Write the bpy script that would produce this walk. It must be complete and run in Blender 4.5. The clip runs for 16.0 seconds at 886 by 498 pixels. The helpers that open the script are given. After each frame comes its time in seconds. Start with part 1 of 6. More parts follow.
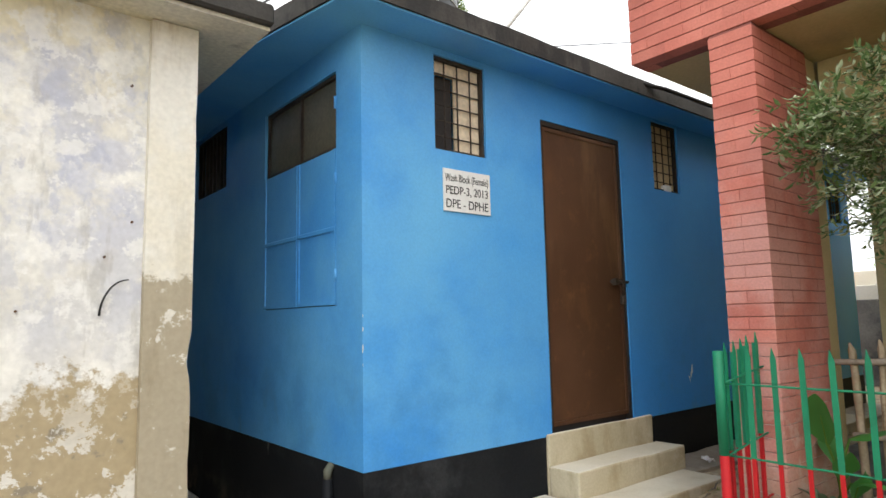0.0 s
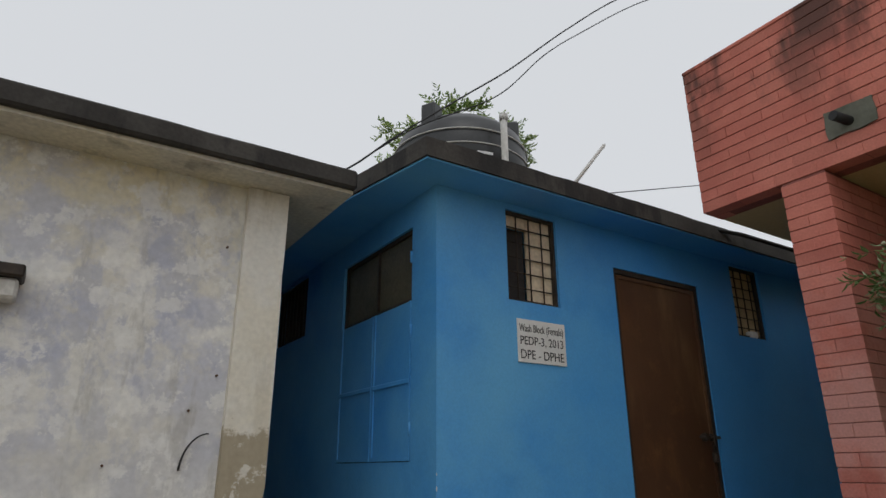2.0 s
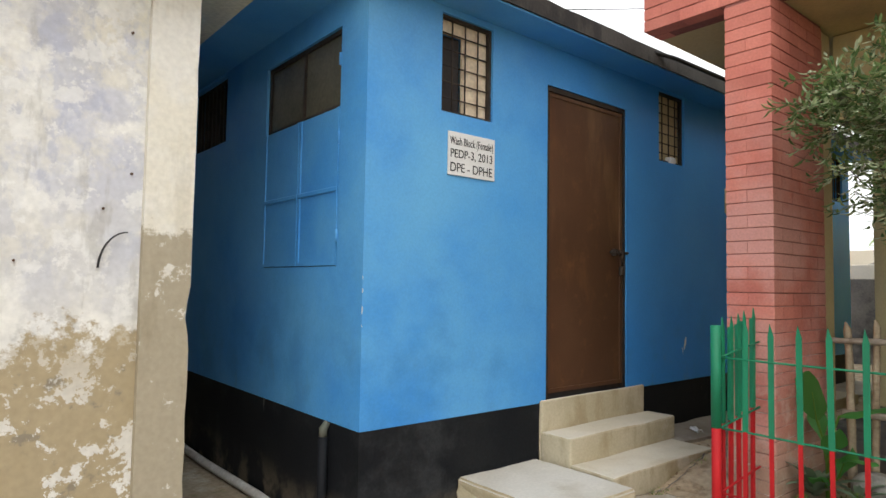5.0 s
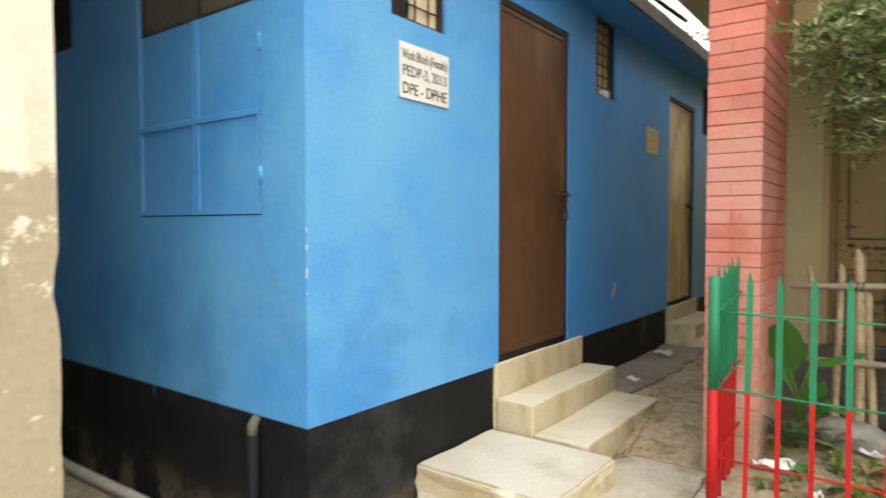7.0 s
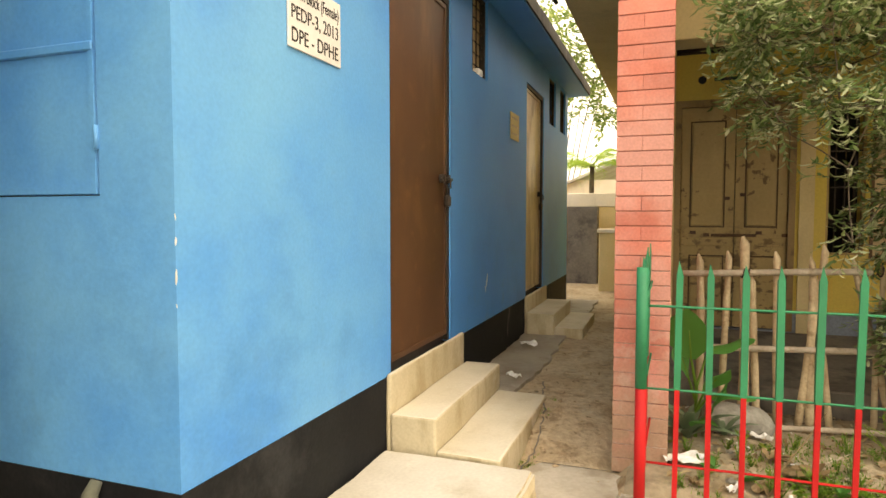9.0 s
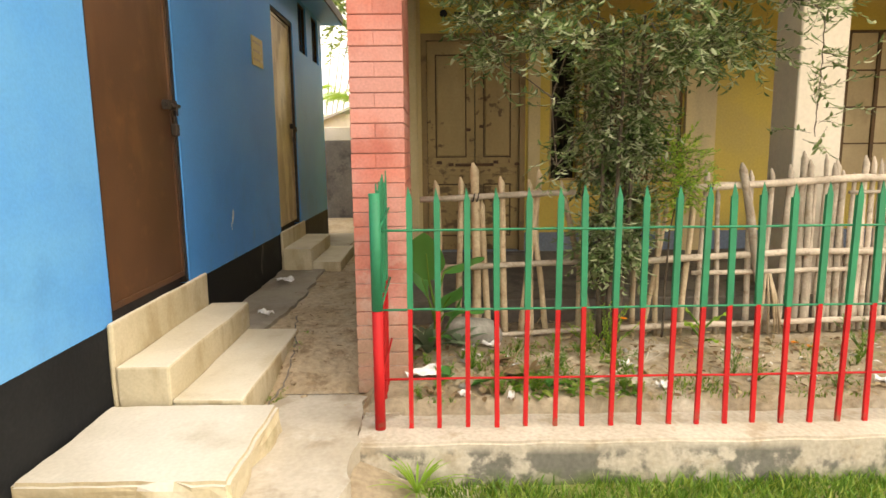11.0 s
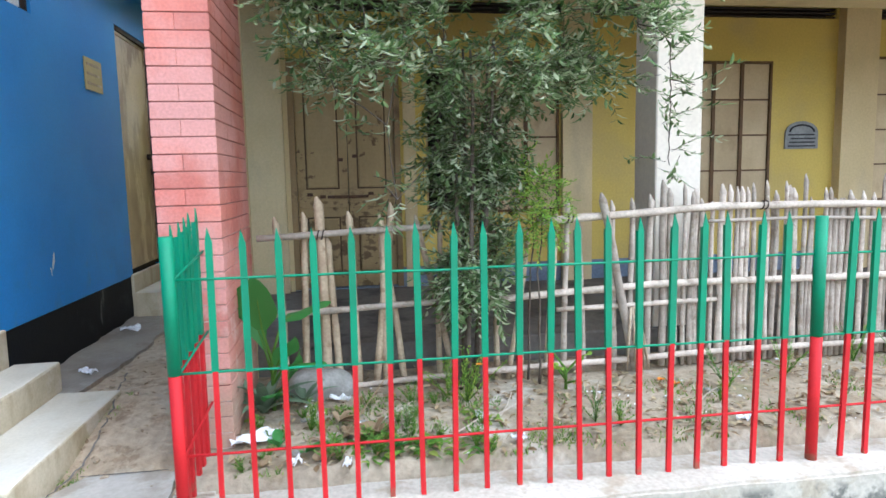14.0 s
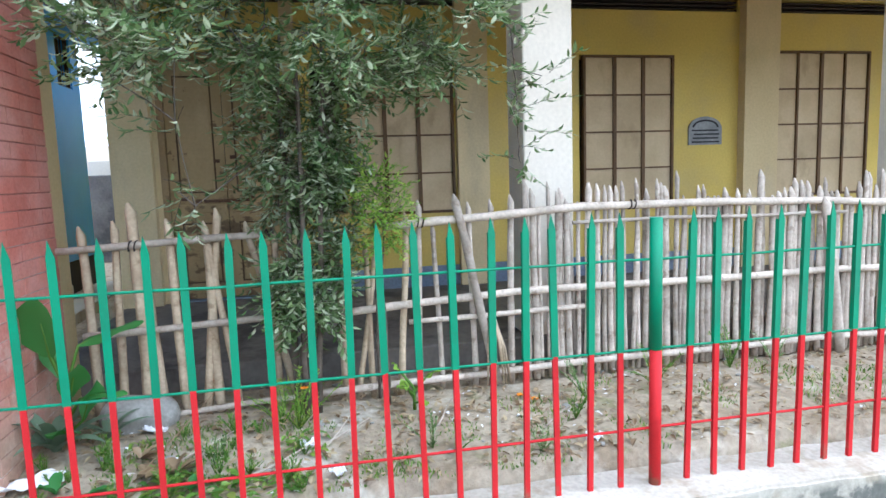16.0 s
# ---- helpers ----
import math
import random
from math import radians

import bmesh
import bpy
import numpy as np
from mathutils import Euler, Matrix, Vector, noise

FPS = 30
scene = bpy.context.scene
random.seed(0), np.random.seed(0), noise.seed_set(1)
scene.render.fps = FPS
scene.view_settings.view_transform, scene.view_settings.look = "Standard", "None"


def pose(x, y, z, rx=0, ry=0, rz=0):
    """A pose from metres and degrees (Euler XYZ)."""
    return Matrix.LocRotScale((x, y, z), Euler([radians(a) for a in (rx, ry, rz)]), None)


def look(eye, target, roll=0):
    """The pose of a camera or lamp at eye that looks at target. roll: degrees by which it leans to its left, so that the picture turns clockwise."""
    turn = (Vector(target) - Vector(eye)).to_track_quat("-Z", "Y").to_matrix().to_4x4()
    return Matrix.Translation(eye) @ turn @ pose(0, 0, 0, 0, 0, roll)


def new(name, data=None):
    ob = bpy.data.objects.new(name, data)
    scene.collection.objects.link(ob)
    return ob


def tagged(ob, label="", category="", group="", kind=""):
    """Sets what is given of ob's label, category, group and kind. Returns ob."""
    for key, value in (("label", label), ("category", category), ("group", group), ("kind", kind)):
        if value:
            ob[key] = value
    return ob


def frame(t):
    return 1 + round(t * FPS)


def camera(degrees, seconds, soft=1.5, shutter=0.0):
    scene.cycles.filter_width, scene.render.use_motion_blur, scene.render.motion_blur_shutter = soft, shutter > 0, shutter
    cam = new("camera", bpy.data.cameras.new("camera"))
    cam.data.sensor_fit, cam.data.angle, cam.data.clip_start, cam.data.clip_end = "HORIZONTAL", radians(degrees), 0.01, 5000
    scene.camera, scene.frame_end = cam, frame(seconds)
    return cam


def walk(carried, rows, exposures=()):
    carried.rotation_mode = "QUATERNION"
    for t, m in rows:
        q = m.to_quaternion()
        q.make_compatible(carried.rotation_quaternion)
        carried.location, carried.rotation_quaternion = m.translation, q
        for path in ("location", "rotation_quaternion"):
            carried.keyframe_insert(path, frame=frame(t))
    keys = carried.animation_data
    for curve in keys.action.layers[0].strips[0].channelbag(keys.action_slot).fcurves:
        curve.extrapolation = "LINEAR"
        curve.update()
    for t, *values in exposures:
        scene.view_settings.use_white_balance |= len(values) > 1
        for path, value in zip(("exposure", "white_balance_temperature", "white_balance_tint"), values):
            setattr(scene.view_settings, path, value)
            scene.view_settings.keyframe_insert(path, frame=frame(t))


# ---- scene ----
cam = camera(70.6, 16.0, soft=1.5, shutter=0.3)
PATH = [
    (0, (0.774, 1.611, 1.236), (2.026, 3.154, 1.463), -1.2),
    (0.5, (0.767, 1.6, 1.272), (1.97, 3.181, 1.504), -1.0),
    (1, (0.764, 1.615, 1.275), (1.941, 3.209, 1.551), -1.0),
    (1.5, (0.735, 1.607, 1.3), (1.78, 3.223, 1.843), -1.2),
    (2, (0.741, 1.596, 1.294), (1.758, 3.185, 1.957), -0.2),
    (2.5, (0.716, 1.576, 1.327), (1.722, 3.16, 2.019), -0.3),
    (3, (0.735, 1.596, 1.24), (1.794, 3.175, 1.859), -0.5),
    (3.5, (0.78, 1.627, 1.238), (1.905, 3.213, 1.706), -0.4),
    (4, (0.816, 1.623, 1.247), (1.971, 3.226, 1.554), -0.0),
    (4.5, (0.77, 1.673, 1.251), (2.001, 3.241, 1.411), 0.9),
    (4.7, (0.755, 1.653, 1.239), (2.007, 3.207, 1.377), 0.9),
    (6.8, (0.857, 2.319, 1.309), (2.311, 3.690, 1.227), 2.9),
    (7, (0.863, 2.517, 1.286), (2.461, 3.717, 1.211), 0.0),
    (7.5, (0.938, 2.82, 1.268), (2.674, 3.81, 1.202), -1.1),
    (8, (1.084, 3.003, 1.283), (2.871, 3.901, 1.258), -1.0),
    (8.5, (1.095, 3.104, 1.323), (2.995, 3.726, 1.258), 0.3),
    (9, (1.119, 3.128, 1.273), (2.998, 3.807, 1.165), 0.0),
    (9.5, (1.141, 3.077, 1.232), (3.058, 3.603, 1.013), -0.4),
    (10, (1.191, 3.033, 1.221), (3.159, 3.219, 0.913), -0.2),
    (10.2, (1.195, 3.018, 1.219), (3.168, 3.141, 0.913), -0.6),
    (12.3, (1.228, 2.898, 1.257), (3.2, 2.708, 0.982), -0.3),
    (12.5, (1.247, 2.884, 1.256), (3.22, 2.675, 1.002), -0.9),
    (13, (1.355, 2.814, 1.245), (3.313, 2.541, 0.945), 0.6),
    (13.5, (1.473, 2.725, 1.247), (3.419, 2.382, 0.939), 0.7),
    (14, (1.506, 2.555, 1.244), (3.474, 2.278, 1.018), -1.2),
    (14.5, (1.484, 2.336, 1.254), (3.455, 2.093, 1.02), -1.0),
    (15, (1.528, 2.186, 1.25), (3.477, 1.825, 0.985), -1.3),
    (15.5, (1.658, 2.017, 1.232), (3.6, 1.606, 0.987), 0.5),
    (16, (1.703, 1.889, 1.234), (3.651, 1.498, 1.004), -1.9),
]
EXPOSURES = [
    (0.0, 0.84, 6450, 9), (1.0, 0.74, 6400, 8), (1.5, 0.4, 6400, 10), (2.0, -0.6, 6300, 10), (2.5, -0.85, 6300, 10), (3.0, -0.98, 6300, 10),
    (3.5, -0.8, 6200, 10), (4.0, -0.58, 6200, 10), (4.5, 0.15, 6200, 10), (4.7, 0.4, 6300, 10), (7.0, 1.27, 7200, 8), (7.5, 1.45, 7500, 8), (8.0, 1.44, 8000, 9), (9.0, 1.43, 9300, 12),
    (10.2, 1.4, 9200, 12), (12.3, 1.68, 5800, 12), (13.0, 1.68, 5600, 12), (14.0, 1.7, 5300, 10), (16.0, 1.65, 5150, 10),
]
walk(cam, [(t, look(eye, target, roll)) for t, eye, target, roll in PATH], EXPOSURES)

# ---------------------------------------------------------------- light: a bright overcast day
SUN_ELEV, SUN_ROT = 58.0, 205.0
world = bpy.data.worlds.new("overcast")
scene.world = world
world.use_nodes = True
wn, wl = world.node_tree.nodes, world.node_tree.links
sky = wn.new("ShaderNodeTexSky")
sky.sky_type = "NISHITA"
sky.sun_disc = False
sky.sun_elevation, sky.sun_rotation = radians(SUN_ELEV), radians(SUN_ROT)
sky.dust_density, sky.air_density, sky.ozone_density = 6.0, 1.2, 1.0
grey = wn.new("ShaderNodeHueSaturation")
grey.inputs["Saturation"].default_value = 0.12
wl.new(sky.outputs[0], grey.inputs["Color"])
cloud = wn.new("ShaderNodeMix")
cloud.data_type = "RGBA"
cloud.inputs[0].default_value = 0.8
cloud.inputs[7].default_value = (7.9, 8.0, 8.1, 1)
wl.new(grey.outputs[0], cloud.inputs[6])
wl.new(cloud.outputs[2], wn["Background"].inputs["Color"])
wn["Background"].inputs["Strength"].default_value = 0.15

sun = new("sun", bpy.data.lights.new("sun", "SUN"))
sun.data.energy, sun.data.angle, sun.data.color = 0.3, radians(25), (1.0, 0.96, 0.9)
az = radians(SUN_ROT)
sun.matrix_world = look((math.sin(az) * 30, math.cos(az) * 30, 30 * math.tan(radians(SUN_ELEV))), (0, 0, 0))


# ---------------------------------------------------------------- materials
def mat(name, c1, c2=None, rough=0.85, metal=0.0, scale=1.5, fine=45.0, bump=0.25, dist=0.004, layers=(), grain=0.14,
        spec=0.3, vary=0.0, stretch=(1, 1, 1), local=False):
    """Two tones in large blotches, a fine grain with relief, and layers of dirt or wear: dict(c, scale, lo, hi, stretch, z=(full, none), amt)."""
    m = bpy.data.materials.new(name)
    m.use_nodes = True
    n, l = m.node_tree.nodes, m.node_tree.links
    b = n["Principled BSDF"]
    b.inputs["Roughness"].default_value = rough
    b.inputs["Metallic"].default_value = metal
    b.inputs["Specular IOR Level"].default_value = spec
    if local:
        pos = n.new("ShaderNodeTexCoord").outputs["Object"]
    else:
        pos = n.new("ShaderNodeNewGeometry").outputs["Position"]

    def tex(sc, st=(1, 1, 1), detail=4.0, off=0.0, rgh=0.5):
        mp = n.new("ShaderNodeMapping")
        mp.inputs["Scale"].default_value = st
        mp.inputs["Location"].default_value = (off, off * 0.7, off * 1.3)
        l.new(pos, mp.inputs["Vector"])
        t = n.new("ShaderNodeTexNoise")
        t.inputs["Scale"].default_value, t.inputs["Detail"].default_value, t.inputs["Roughness"].default_value = sc, detail, rgh
        l.new(mp.outputs[0], t.inputs["Vector"])
        return t.outputs[0]

    def ramp(v, lo, hi):
        r = n.new("ShaderNodeMapRange")
        r.interpolation_type = "SMOOTHSTEP"
        r.inputs[1].default_value, r.inputs[2].default_value = lo, hi
        l.new(v, r.inputs[0])
        return r.outputs[0]

    def mix(f, a, c, mode="MIX"):
        x = n.new("ShaderNodeMix")
        x.data_type, x.blend_type = "RGBA", mode
        for s, v in ((0, f), (6, a), (7, c)):
            if isinstance(v, (int, float)):
                x.inputs[s].default_value = v
            elif isinstance(v, tuple):
                x.inputs[s].default_value = (*v, 1)
            else:
                l.new(v, x.inputs[s])
        return x.outputs[2]

    def times(a, c):
        x = n.new("ShaderNodeMath")
        x.operation = "MULTIPLY"
        for s, v in ((0, a), (1, c)):
            if isinstance(v, (int, float)):
                x.inputs[s].default_value = v
            else:
                l.new(v, x.inputs[s])
        return x.outputs[0]

    col = mix(ramp(tex(scale, stretch), 0.35, 0.65), c1, c2 or c1)
    if vary:
        oi = n.new("ShaderNodeObjectInfo")
        mr = n.new("ShaderNodeMapRange")
        mr.inputs[3].default_value, mr.inputs[4].default_value = 1 - vary, 1 + vary
        l.new(oi.outputs["Random"], mr.inputs[0])
        hs = n.new("ShaderNodeHueSaturation")
        l.new(mr.outputs[0], hs.inputs["Value"])
        l.new(col, hs.inputs["Color"])
        col = hs.outputs[0]
    sep = None
    for i, d in enumerate(layers):
        f = ramp(tex(d["scale"], d.get("stretch", (1, 1, 1)), 8.0, 3.1 * (i + 1), d.get("rgh", 0.6)), d["lo"], d["hi"])
        for axis, key in ((2, "z"), (1, "y"), (0, "x")):
            if key in d:
                if sep is None:
                    sep = n.new("ShaderNodeSeparateXYZ")
                    l.new(pos, sep.inputs[0])
                wob = n.new("ShaderNodeMath")
                wob.operation = "MULTIPLY_ADD"
                l.new(tex(d.get("wsc", 2.2), (1, 1, 1), 6.0, 7.7 * (i + 1), 0.5 if "wsc" not in d else 0.72), wob.inputs[0])
                wob.inputs[1].default_value = d.get("wob", 0.9)
                l.new(sep.outputs[axis], wob.inputs[2])
                mr = n.new("ShaderNodeMapRange")
                h = d.get("wob", 0.9) / 2
                mr.inputs[1].default_value, mr.inputs[2].default_value = d[key][1] + h, d[key][0] + h
                l.new(wob.outputs[0], mr.inputs[0])
                f = times(f, mr.outputs[0])
        col = mix(times(f, d.get("amt", 1.0)), col, d["c"])
    g = tex(fine, (1, 1, 1), 6.0)
    mr = n.new("ShaderNodeMapRange")
    mr.inputs[1].default_value, mr.inputs[2].default_value = 0.3, 0.7
    mr.inputs[3].default_value, mr.inputs[4].default_value = 1 - grain, 1 + grain
    l.new(g, mr.inputs[0])
    hs = n.new("ShaderNodeHueSaturation")
    l.new(mr.outputs[0], hs.inputs["Value"])
    l.new(col, hs.inputs["Color"])
    l.new(hs.outputs[0], b.inputs["Base Color"])
    if bump:
        bp = n.new("ShaderNodeBump")
        bp.inputs["Strength"].default_value, bp.inputs["Distance"].default_value = bump, dist
        l.new(g, bp.inputs["Height"])
        l.new(bp.outputs[0], b.inputs["Normal"])
    return m


M = {}
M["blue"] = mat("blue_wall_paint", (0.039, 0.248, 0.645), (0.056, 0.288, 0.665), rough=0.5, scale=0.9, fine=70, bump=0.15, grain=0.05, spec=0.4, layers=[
    # Paler towards the near corner: the sky's sheen put into the colour.
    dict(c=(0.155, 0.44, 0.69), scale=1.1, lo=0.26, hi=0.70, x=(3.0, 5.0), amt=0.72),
    dict(c=(0.030, 0.195, 0.53), scale=1.7, lo=0.50, hi=0.68, rgh=0.6, amt=0.22),
    dict(c=(0.040, 0.20, 0.45), scale=2.6, lo=0.46, hi=0.68, z=(0.75, 1.5), amt=0.4),
    dict(c=(0.10, 0.22, 0.33), scale=4.5, lo=0.56, hi=0.68, stretch=(1, 1, 0.6), z=(0.5, 1.0), amt=0.4),
    dict(c=(0.42, 0.52, 0.60), scale=5.0, lo=0.72, hi=0.78, stretch=(1, 1, 0.5), z=(0.4, 1.0), amt=0.7)])
M["black_band"] = mat("black_tar_band", (0.009, 0.010, 0.012), (0.014, 0.015, 0.016), spec=0.12, rough=0.6, scale=2.0, fine=60, layers=[
    dict(c=(0.05, 0.052, 0.055), scale=2.5, lo=0.5, hi=0.7, amt=0.5),
    dict(c=(0.20, 0.19, 0.17), scale=6.0, lo=0.66, hi=0.74, stretch=(1, 1, 0.35), amt=0.6),
    dict(c=(0.16, 0.13, 0.09), scale=4.0, lo=0.45, hi=0.6, z=(-0.1, 0.12), wob=0.2, amt=0.7)])
M["slab_edge"] = mat("weathered_roof_edge", (0.038, 0.035, 0.032), (0.065, 0.06, 0.054), scale=3.0, fine=50, bump=0.5, layers=[
    dict(c=(0.02, 0.02, 0.02), scale=5, lo=0.5, hi=0.62, stretch=(1, 1, 0.3), amt=0.8)])
M["white_wall"] = mat("old_limewash", (0.61, 0.585, 0.525), (0.68, 0.665, 0.625), scale=1.6, fine=35, bump=0.4, grain=0.07, layers=[
    dict(c=(0.70, 0.62, 0.40), scale=1.1, lo=0.35, hi=0.6, z=(2.9, 2.0), amt=0.8),
    dict(c=(0.45, 0.475, 0.60), scale=2.3, lo=0.42, hi=0.56, rgh=0.68, z=(1.7, 1.0), amt=0.55),
    dict(c=(0.36, 0.385, 0.50), scale=4.2, lo=0.49, hi=0.57, rgh=0.7, stretch=(1, 1, 0.6), z=(1.7, 1.0), amt=0.45),
    dict(c=(0.74, 0.73, 0.70), scale=6.5, lo=0.52, hi=0.57, rgh=0.72, amt=0.7),
    dict(c=(0.36, 0.34, 0.30), scale=8.0, lo=0.58, hi=0.68, stretch=(1, 1, 0.25), amt=0.45),
    dict(c=(0.80, 0.78, 0.72), scale=3.2, lo=0.52, hi=0.62, amt=0.6),
    dict(c=(0.50, 0.49, 0.46), scale=2.2, lo=0.5, hi=0.62, stretch=(1, 1, 0.4), amt=0.45),
    dict(c=(0.36, 0.285, 0.165), scale=2.6, lo=0.31, hi=0.37, rgh=0.7, z=(0.88, 0.95), wob=1.25, wsc=3.2, amt=0.95),
    dict(c=(0.16, 0.15, 0.13), scale=9.0, lo=0.56, hi=0.66, z=(0.8, 1.3), amt=0.6),
    dict(c=(0.72, 0.705, 0.66), scale=4.6, lo=0.525, hi=0.55, z=(0.3, 1.3), rgh=0.72, amt=0.95)])
M["white_pilaster"] = mat("limewashed_pilaster", (0.66, 0.63, 0.56), (0.74, 0.72, 0.66), scale=2.0, fine=35, bump=0.4, grain=0.07, layers=[
    dict(c=(0.30, 0.21, 0.11), scale=9.0, lo=0.46, hi=0.62, stretch=(1, 1, 0.15), z=(2.72, 2.5), wob=0.25, amt=0.75),
    dict(c=(0.46, 0.42, 0.34), scale=6.0, lo=0.54, hi=0.66, stretch=(1, 1, 0.2), amt=0.5),
    dict(c=(0.66, 0.60, 0.46), scale=2.0, lo=0.4, hi=0.6, amt=0.5),
    dict(c=(0.36, 0.31, 0.22), scale=2.4, lo=0.30, hi=0.36, rgh=0.7, z=(1.44, 1.49), wob=0.6, wsc=6.0, amt=0.97),
    dict(c=(0.25, 0.205, 0.13), scale=4.0, lo=0.48, hi=0.62, stretch=(1, 1, 0.3), z=(1.3, 1.62), amt=0.6),
    dict(c=(0.68, 0.65, 0.58), scale=7.0, lo=0.60, hi=0.64, rgh=0.7, z=(1.3, 1.65), amt=0.9)])
M["soffit"] = mat("stained_soffit", (0.62, 0.57, 0.44), (0.55, 0.52, 0.44), scale=2.0, fine=40, layers=[
    dict(c=(0.22, 0.2, 0.17), scale=4.0, lo=0.55, hi=0.7, amt=0.7)])
M["yellow"] = mat("yellow_distemper", (0.60, 0.455, 0.11), (0.55, 0.41, 0.10), scale=1.0, fine=50, bump=0.2, grain=0.06, layers=[
    dict(c=(0.46, 0.36, 0.15), scale=1.5, lo=0.45, hi=0.7, amt=0.6)])
M["cream"] = mat("cream_distemper", (0.62, 0.50, 0.28), (0.54, 0.425, 0.225), scale=1.4, fine=50, bump=0.2, grain=0.06, layers=[
    dict(c=(0.40, 0.33, 0.22), scale=2.0, lo=0.55, hi=0.75, stretch=(1, 1, 0.4), amt=0.6)])
M["column"] = mat("whitewashed_column", (0.70, 0.635, 0.525), (0.65, 0.585, 0.475), scale=1.8, fine=40, bump=0.3, grain=0.05, layers=[
    dict(c=(0.48, 0.43, 0.34), scale=2.5, lo=0.6, hi=0.75, stretch=(1, 1, 0.3), amt=0.6)])
M["dado"] = mat("blue_grey_dado", (0.16, 0.20, 0.27), (0.20, 0.23, 0.28), scale=2.0)
M["damp"] = mat("damp_cement", (0.13, 0.115, 0.10), (0.19, 0.17, 0.145), scale=2.0, fine=30, bump=0.5, layers=[
    dict(c=(0.05, 0.048, 0.045), scale=3.0, lo=0.5, hi=0.65, amt=0.7)])
M["brick"] = mat("red_painted_brick", (0.56, 0.19, 0.14), (0.50, 0.155, 0.115), rough=0.75, scale=5.0, fine=80, bump=0.35, grain=0.10, vary=0.10, layers=[
    # Paler and pinker lower down: an overexposed look put into the colour.
    dict(c=(0.60, 0.33, 0.29), scale=2.6, lo=0.34, hi=0.60, z=(1.7, 2.5), amt=0.62),
    dict(c=(0.05, 0.035, 0.03), scale=2.8, lo=0.45, hi=0.58, stretch=(1, 1, 0.4), z=(3.8, 3.15), amt=0.85),
    dict(c=(0.62, 0.44, 0.38), scale=9.0, lo=0.52, hi=0.64, z=(0.2, 0.9), amt=0.75),
    dict(c=(0.34, 0.25, 0.17), scale=3.0, lo=0.3, hi=0.5, z=(0.25, 0.65), wob=0.3, amt=0.75)])
M["joint"] = mat("dark_brick_joint", (0.22, 0.078, 0.062), (0.27, 0.10, 0.082), scale=6.0, layers=[
    dict(c=(0.60, 0.53, 0.47), scale=6.0, lo=0.38, hi=0.50, z=(0.6, 1.15), amt=0.95),
    dict(c=(0.34, 0.16, 0.13), scale=3.0, lo=0.4, hi=0.55, z=(1.5, 2.2), amt=0.7)])
M["concrete"] = mat("pale_cement", (0.56, 0.53, 0.465), (0.49, 0.46, 0.39), scale=2.2, fine=60, bump=0.2, grain=0.06, layers=[
    dict(c=(0.34, 0.29, 0.20), scale=3.0, lo=0.55, hi=0.7, amt=0.4),
    dict(c=(0.62, 0.59, 0.52), scale=5.0, lo=0.55, hi=0.7, amt=0.5)])
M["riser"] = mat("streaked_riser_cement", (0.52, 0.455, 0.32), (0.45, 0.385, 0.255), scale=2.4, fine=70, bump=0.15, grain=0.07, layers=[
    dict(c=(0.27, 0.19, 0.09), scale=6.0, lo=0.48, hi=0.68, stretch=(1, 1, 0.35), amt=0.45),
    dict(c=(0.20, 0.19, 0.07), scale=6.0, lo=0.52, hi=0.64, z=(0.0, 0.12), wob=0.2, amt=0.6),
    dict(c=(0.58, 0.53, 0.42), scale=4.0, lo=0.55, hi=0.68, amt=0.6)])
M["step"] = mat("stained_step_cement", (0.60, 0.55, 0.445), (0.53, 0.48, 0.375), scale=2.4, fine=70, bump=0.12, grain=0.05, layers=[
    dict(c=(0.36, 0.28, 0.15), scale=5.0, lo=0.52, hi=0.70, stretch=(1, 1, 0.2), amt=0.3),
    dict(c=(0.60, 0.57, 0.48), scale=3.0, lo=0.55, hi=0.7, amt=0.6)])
M["paving"] = mat("worn_paving_cement", (0.45, 0.41, 0.345), (0.37, 0.33, 0.265), scale=2.0, fine=45, bump=0.4, grain=0.08, layers=[
    dict(c=(0.23, 0.18, 0.12), scale=3.5, lo=0.52, hi=0.66, amt=0.55),
    dict(c=(0.52, 0.50, 0.45), scale=5.0, lo=0.55, hi=0.7, amt=0.5)])
M["strip"] = mat("damp_trodden_cement", (0.27, 0.235, 0.19), (0.33, 0.285, 0.225), rough=0.5, scale=2.0, fine=45, bump=0.3, grain=0.07, layers=[
    dict(c=(0.20, 0.15, 0.10), scale=3.0, lo=0.5, hi=0.66, amt=0.6),
    dict(c=(0.40, 0.36, 0.30), scale=5.0, lo=0.56, hi=0.68, amt=0.5)])
M["kerb"] = mat("kerb_cement", (0.50, 0.455, 0.385), (0.43, 0.385, 0.315), scale=3.0, fine=45, bump=0.5, layers=[
    dict(c=(0.30, 0.235, 0.15), scale=6.0, lo=0.52, hi=0.66, amt=0.55),
    dict(c=(0.12, 0.12, 0.105), scale=5.5, lo=0.44, hi=0.54, z=(-0.06, -0.02), wob=0.06, amt=0.9),
    dict(c=(0.10, 0.15, 0.04), scale=5.0, lo=0.4, hi=0.55, z=(-0.21, -0.12), wob=0.1, amt=0.9)])
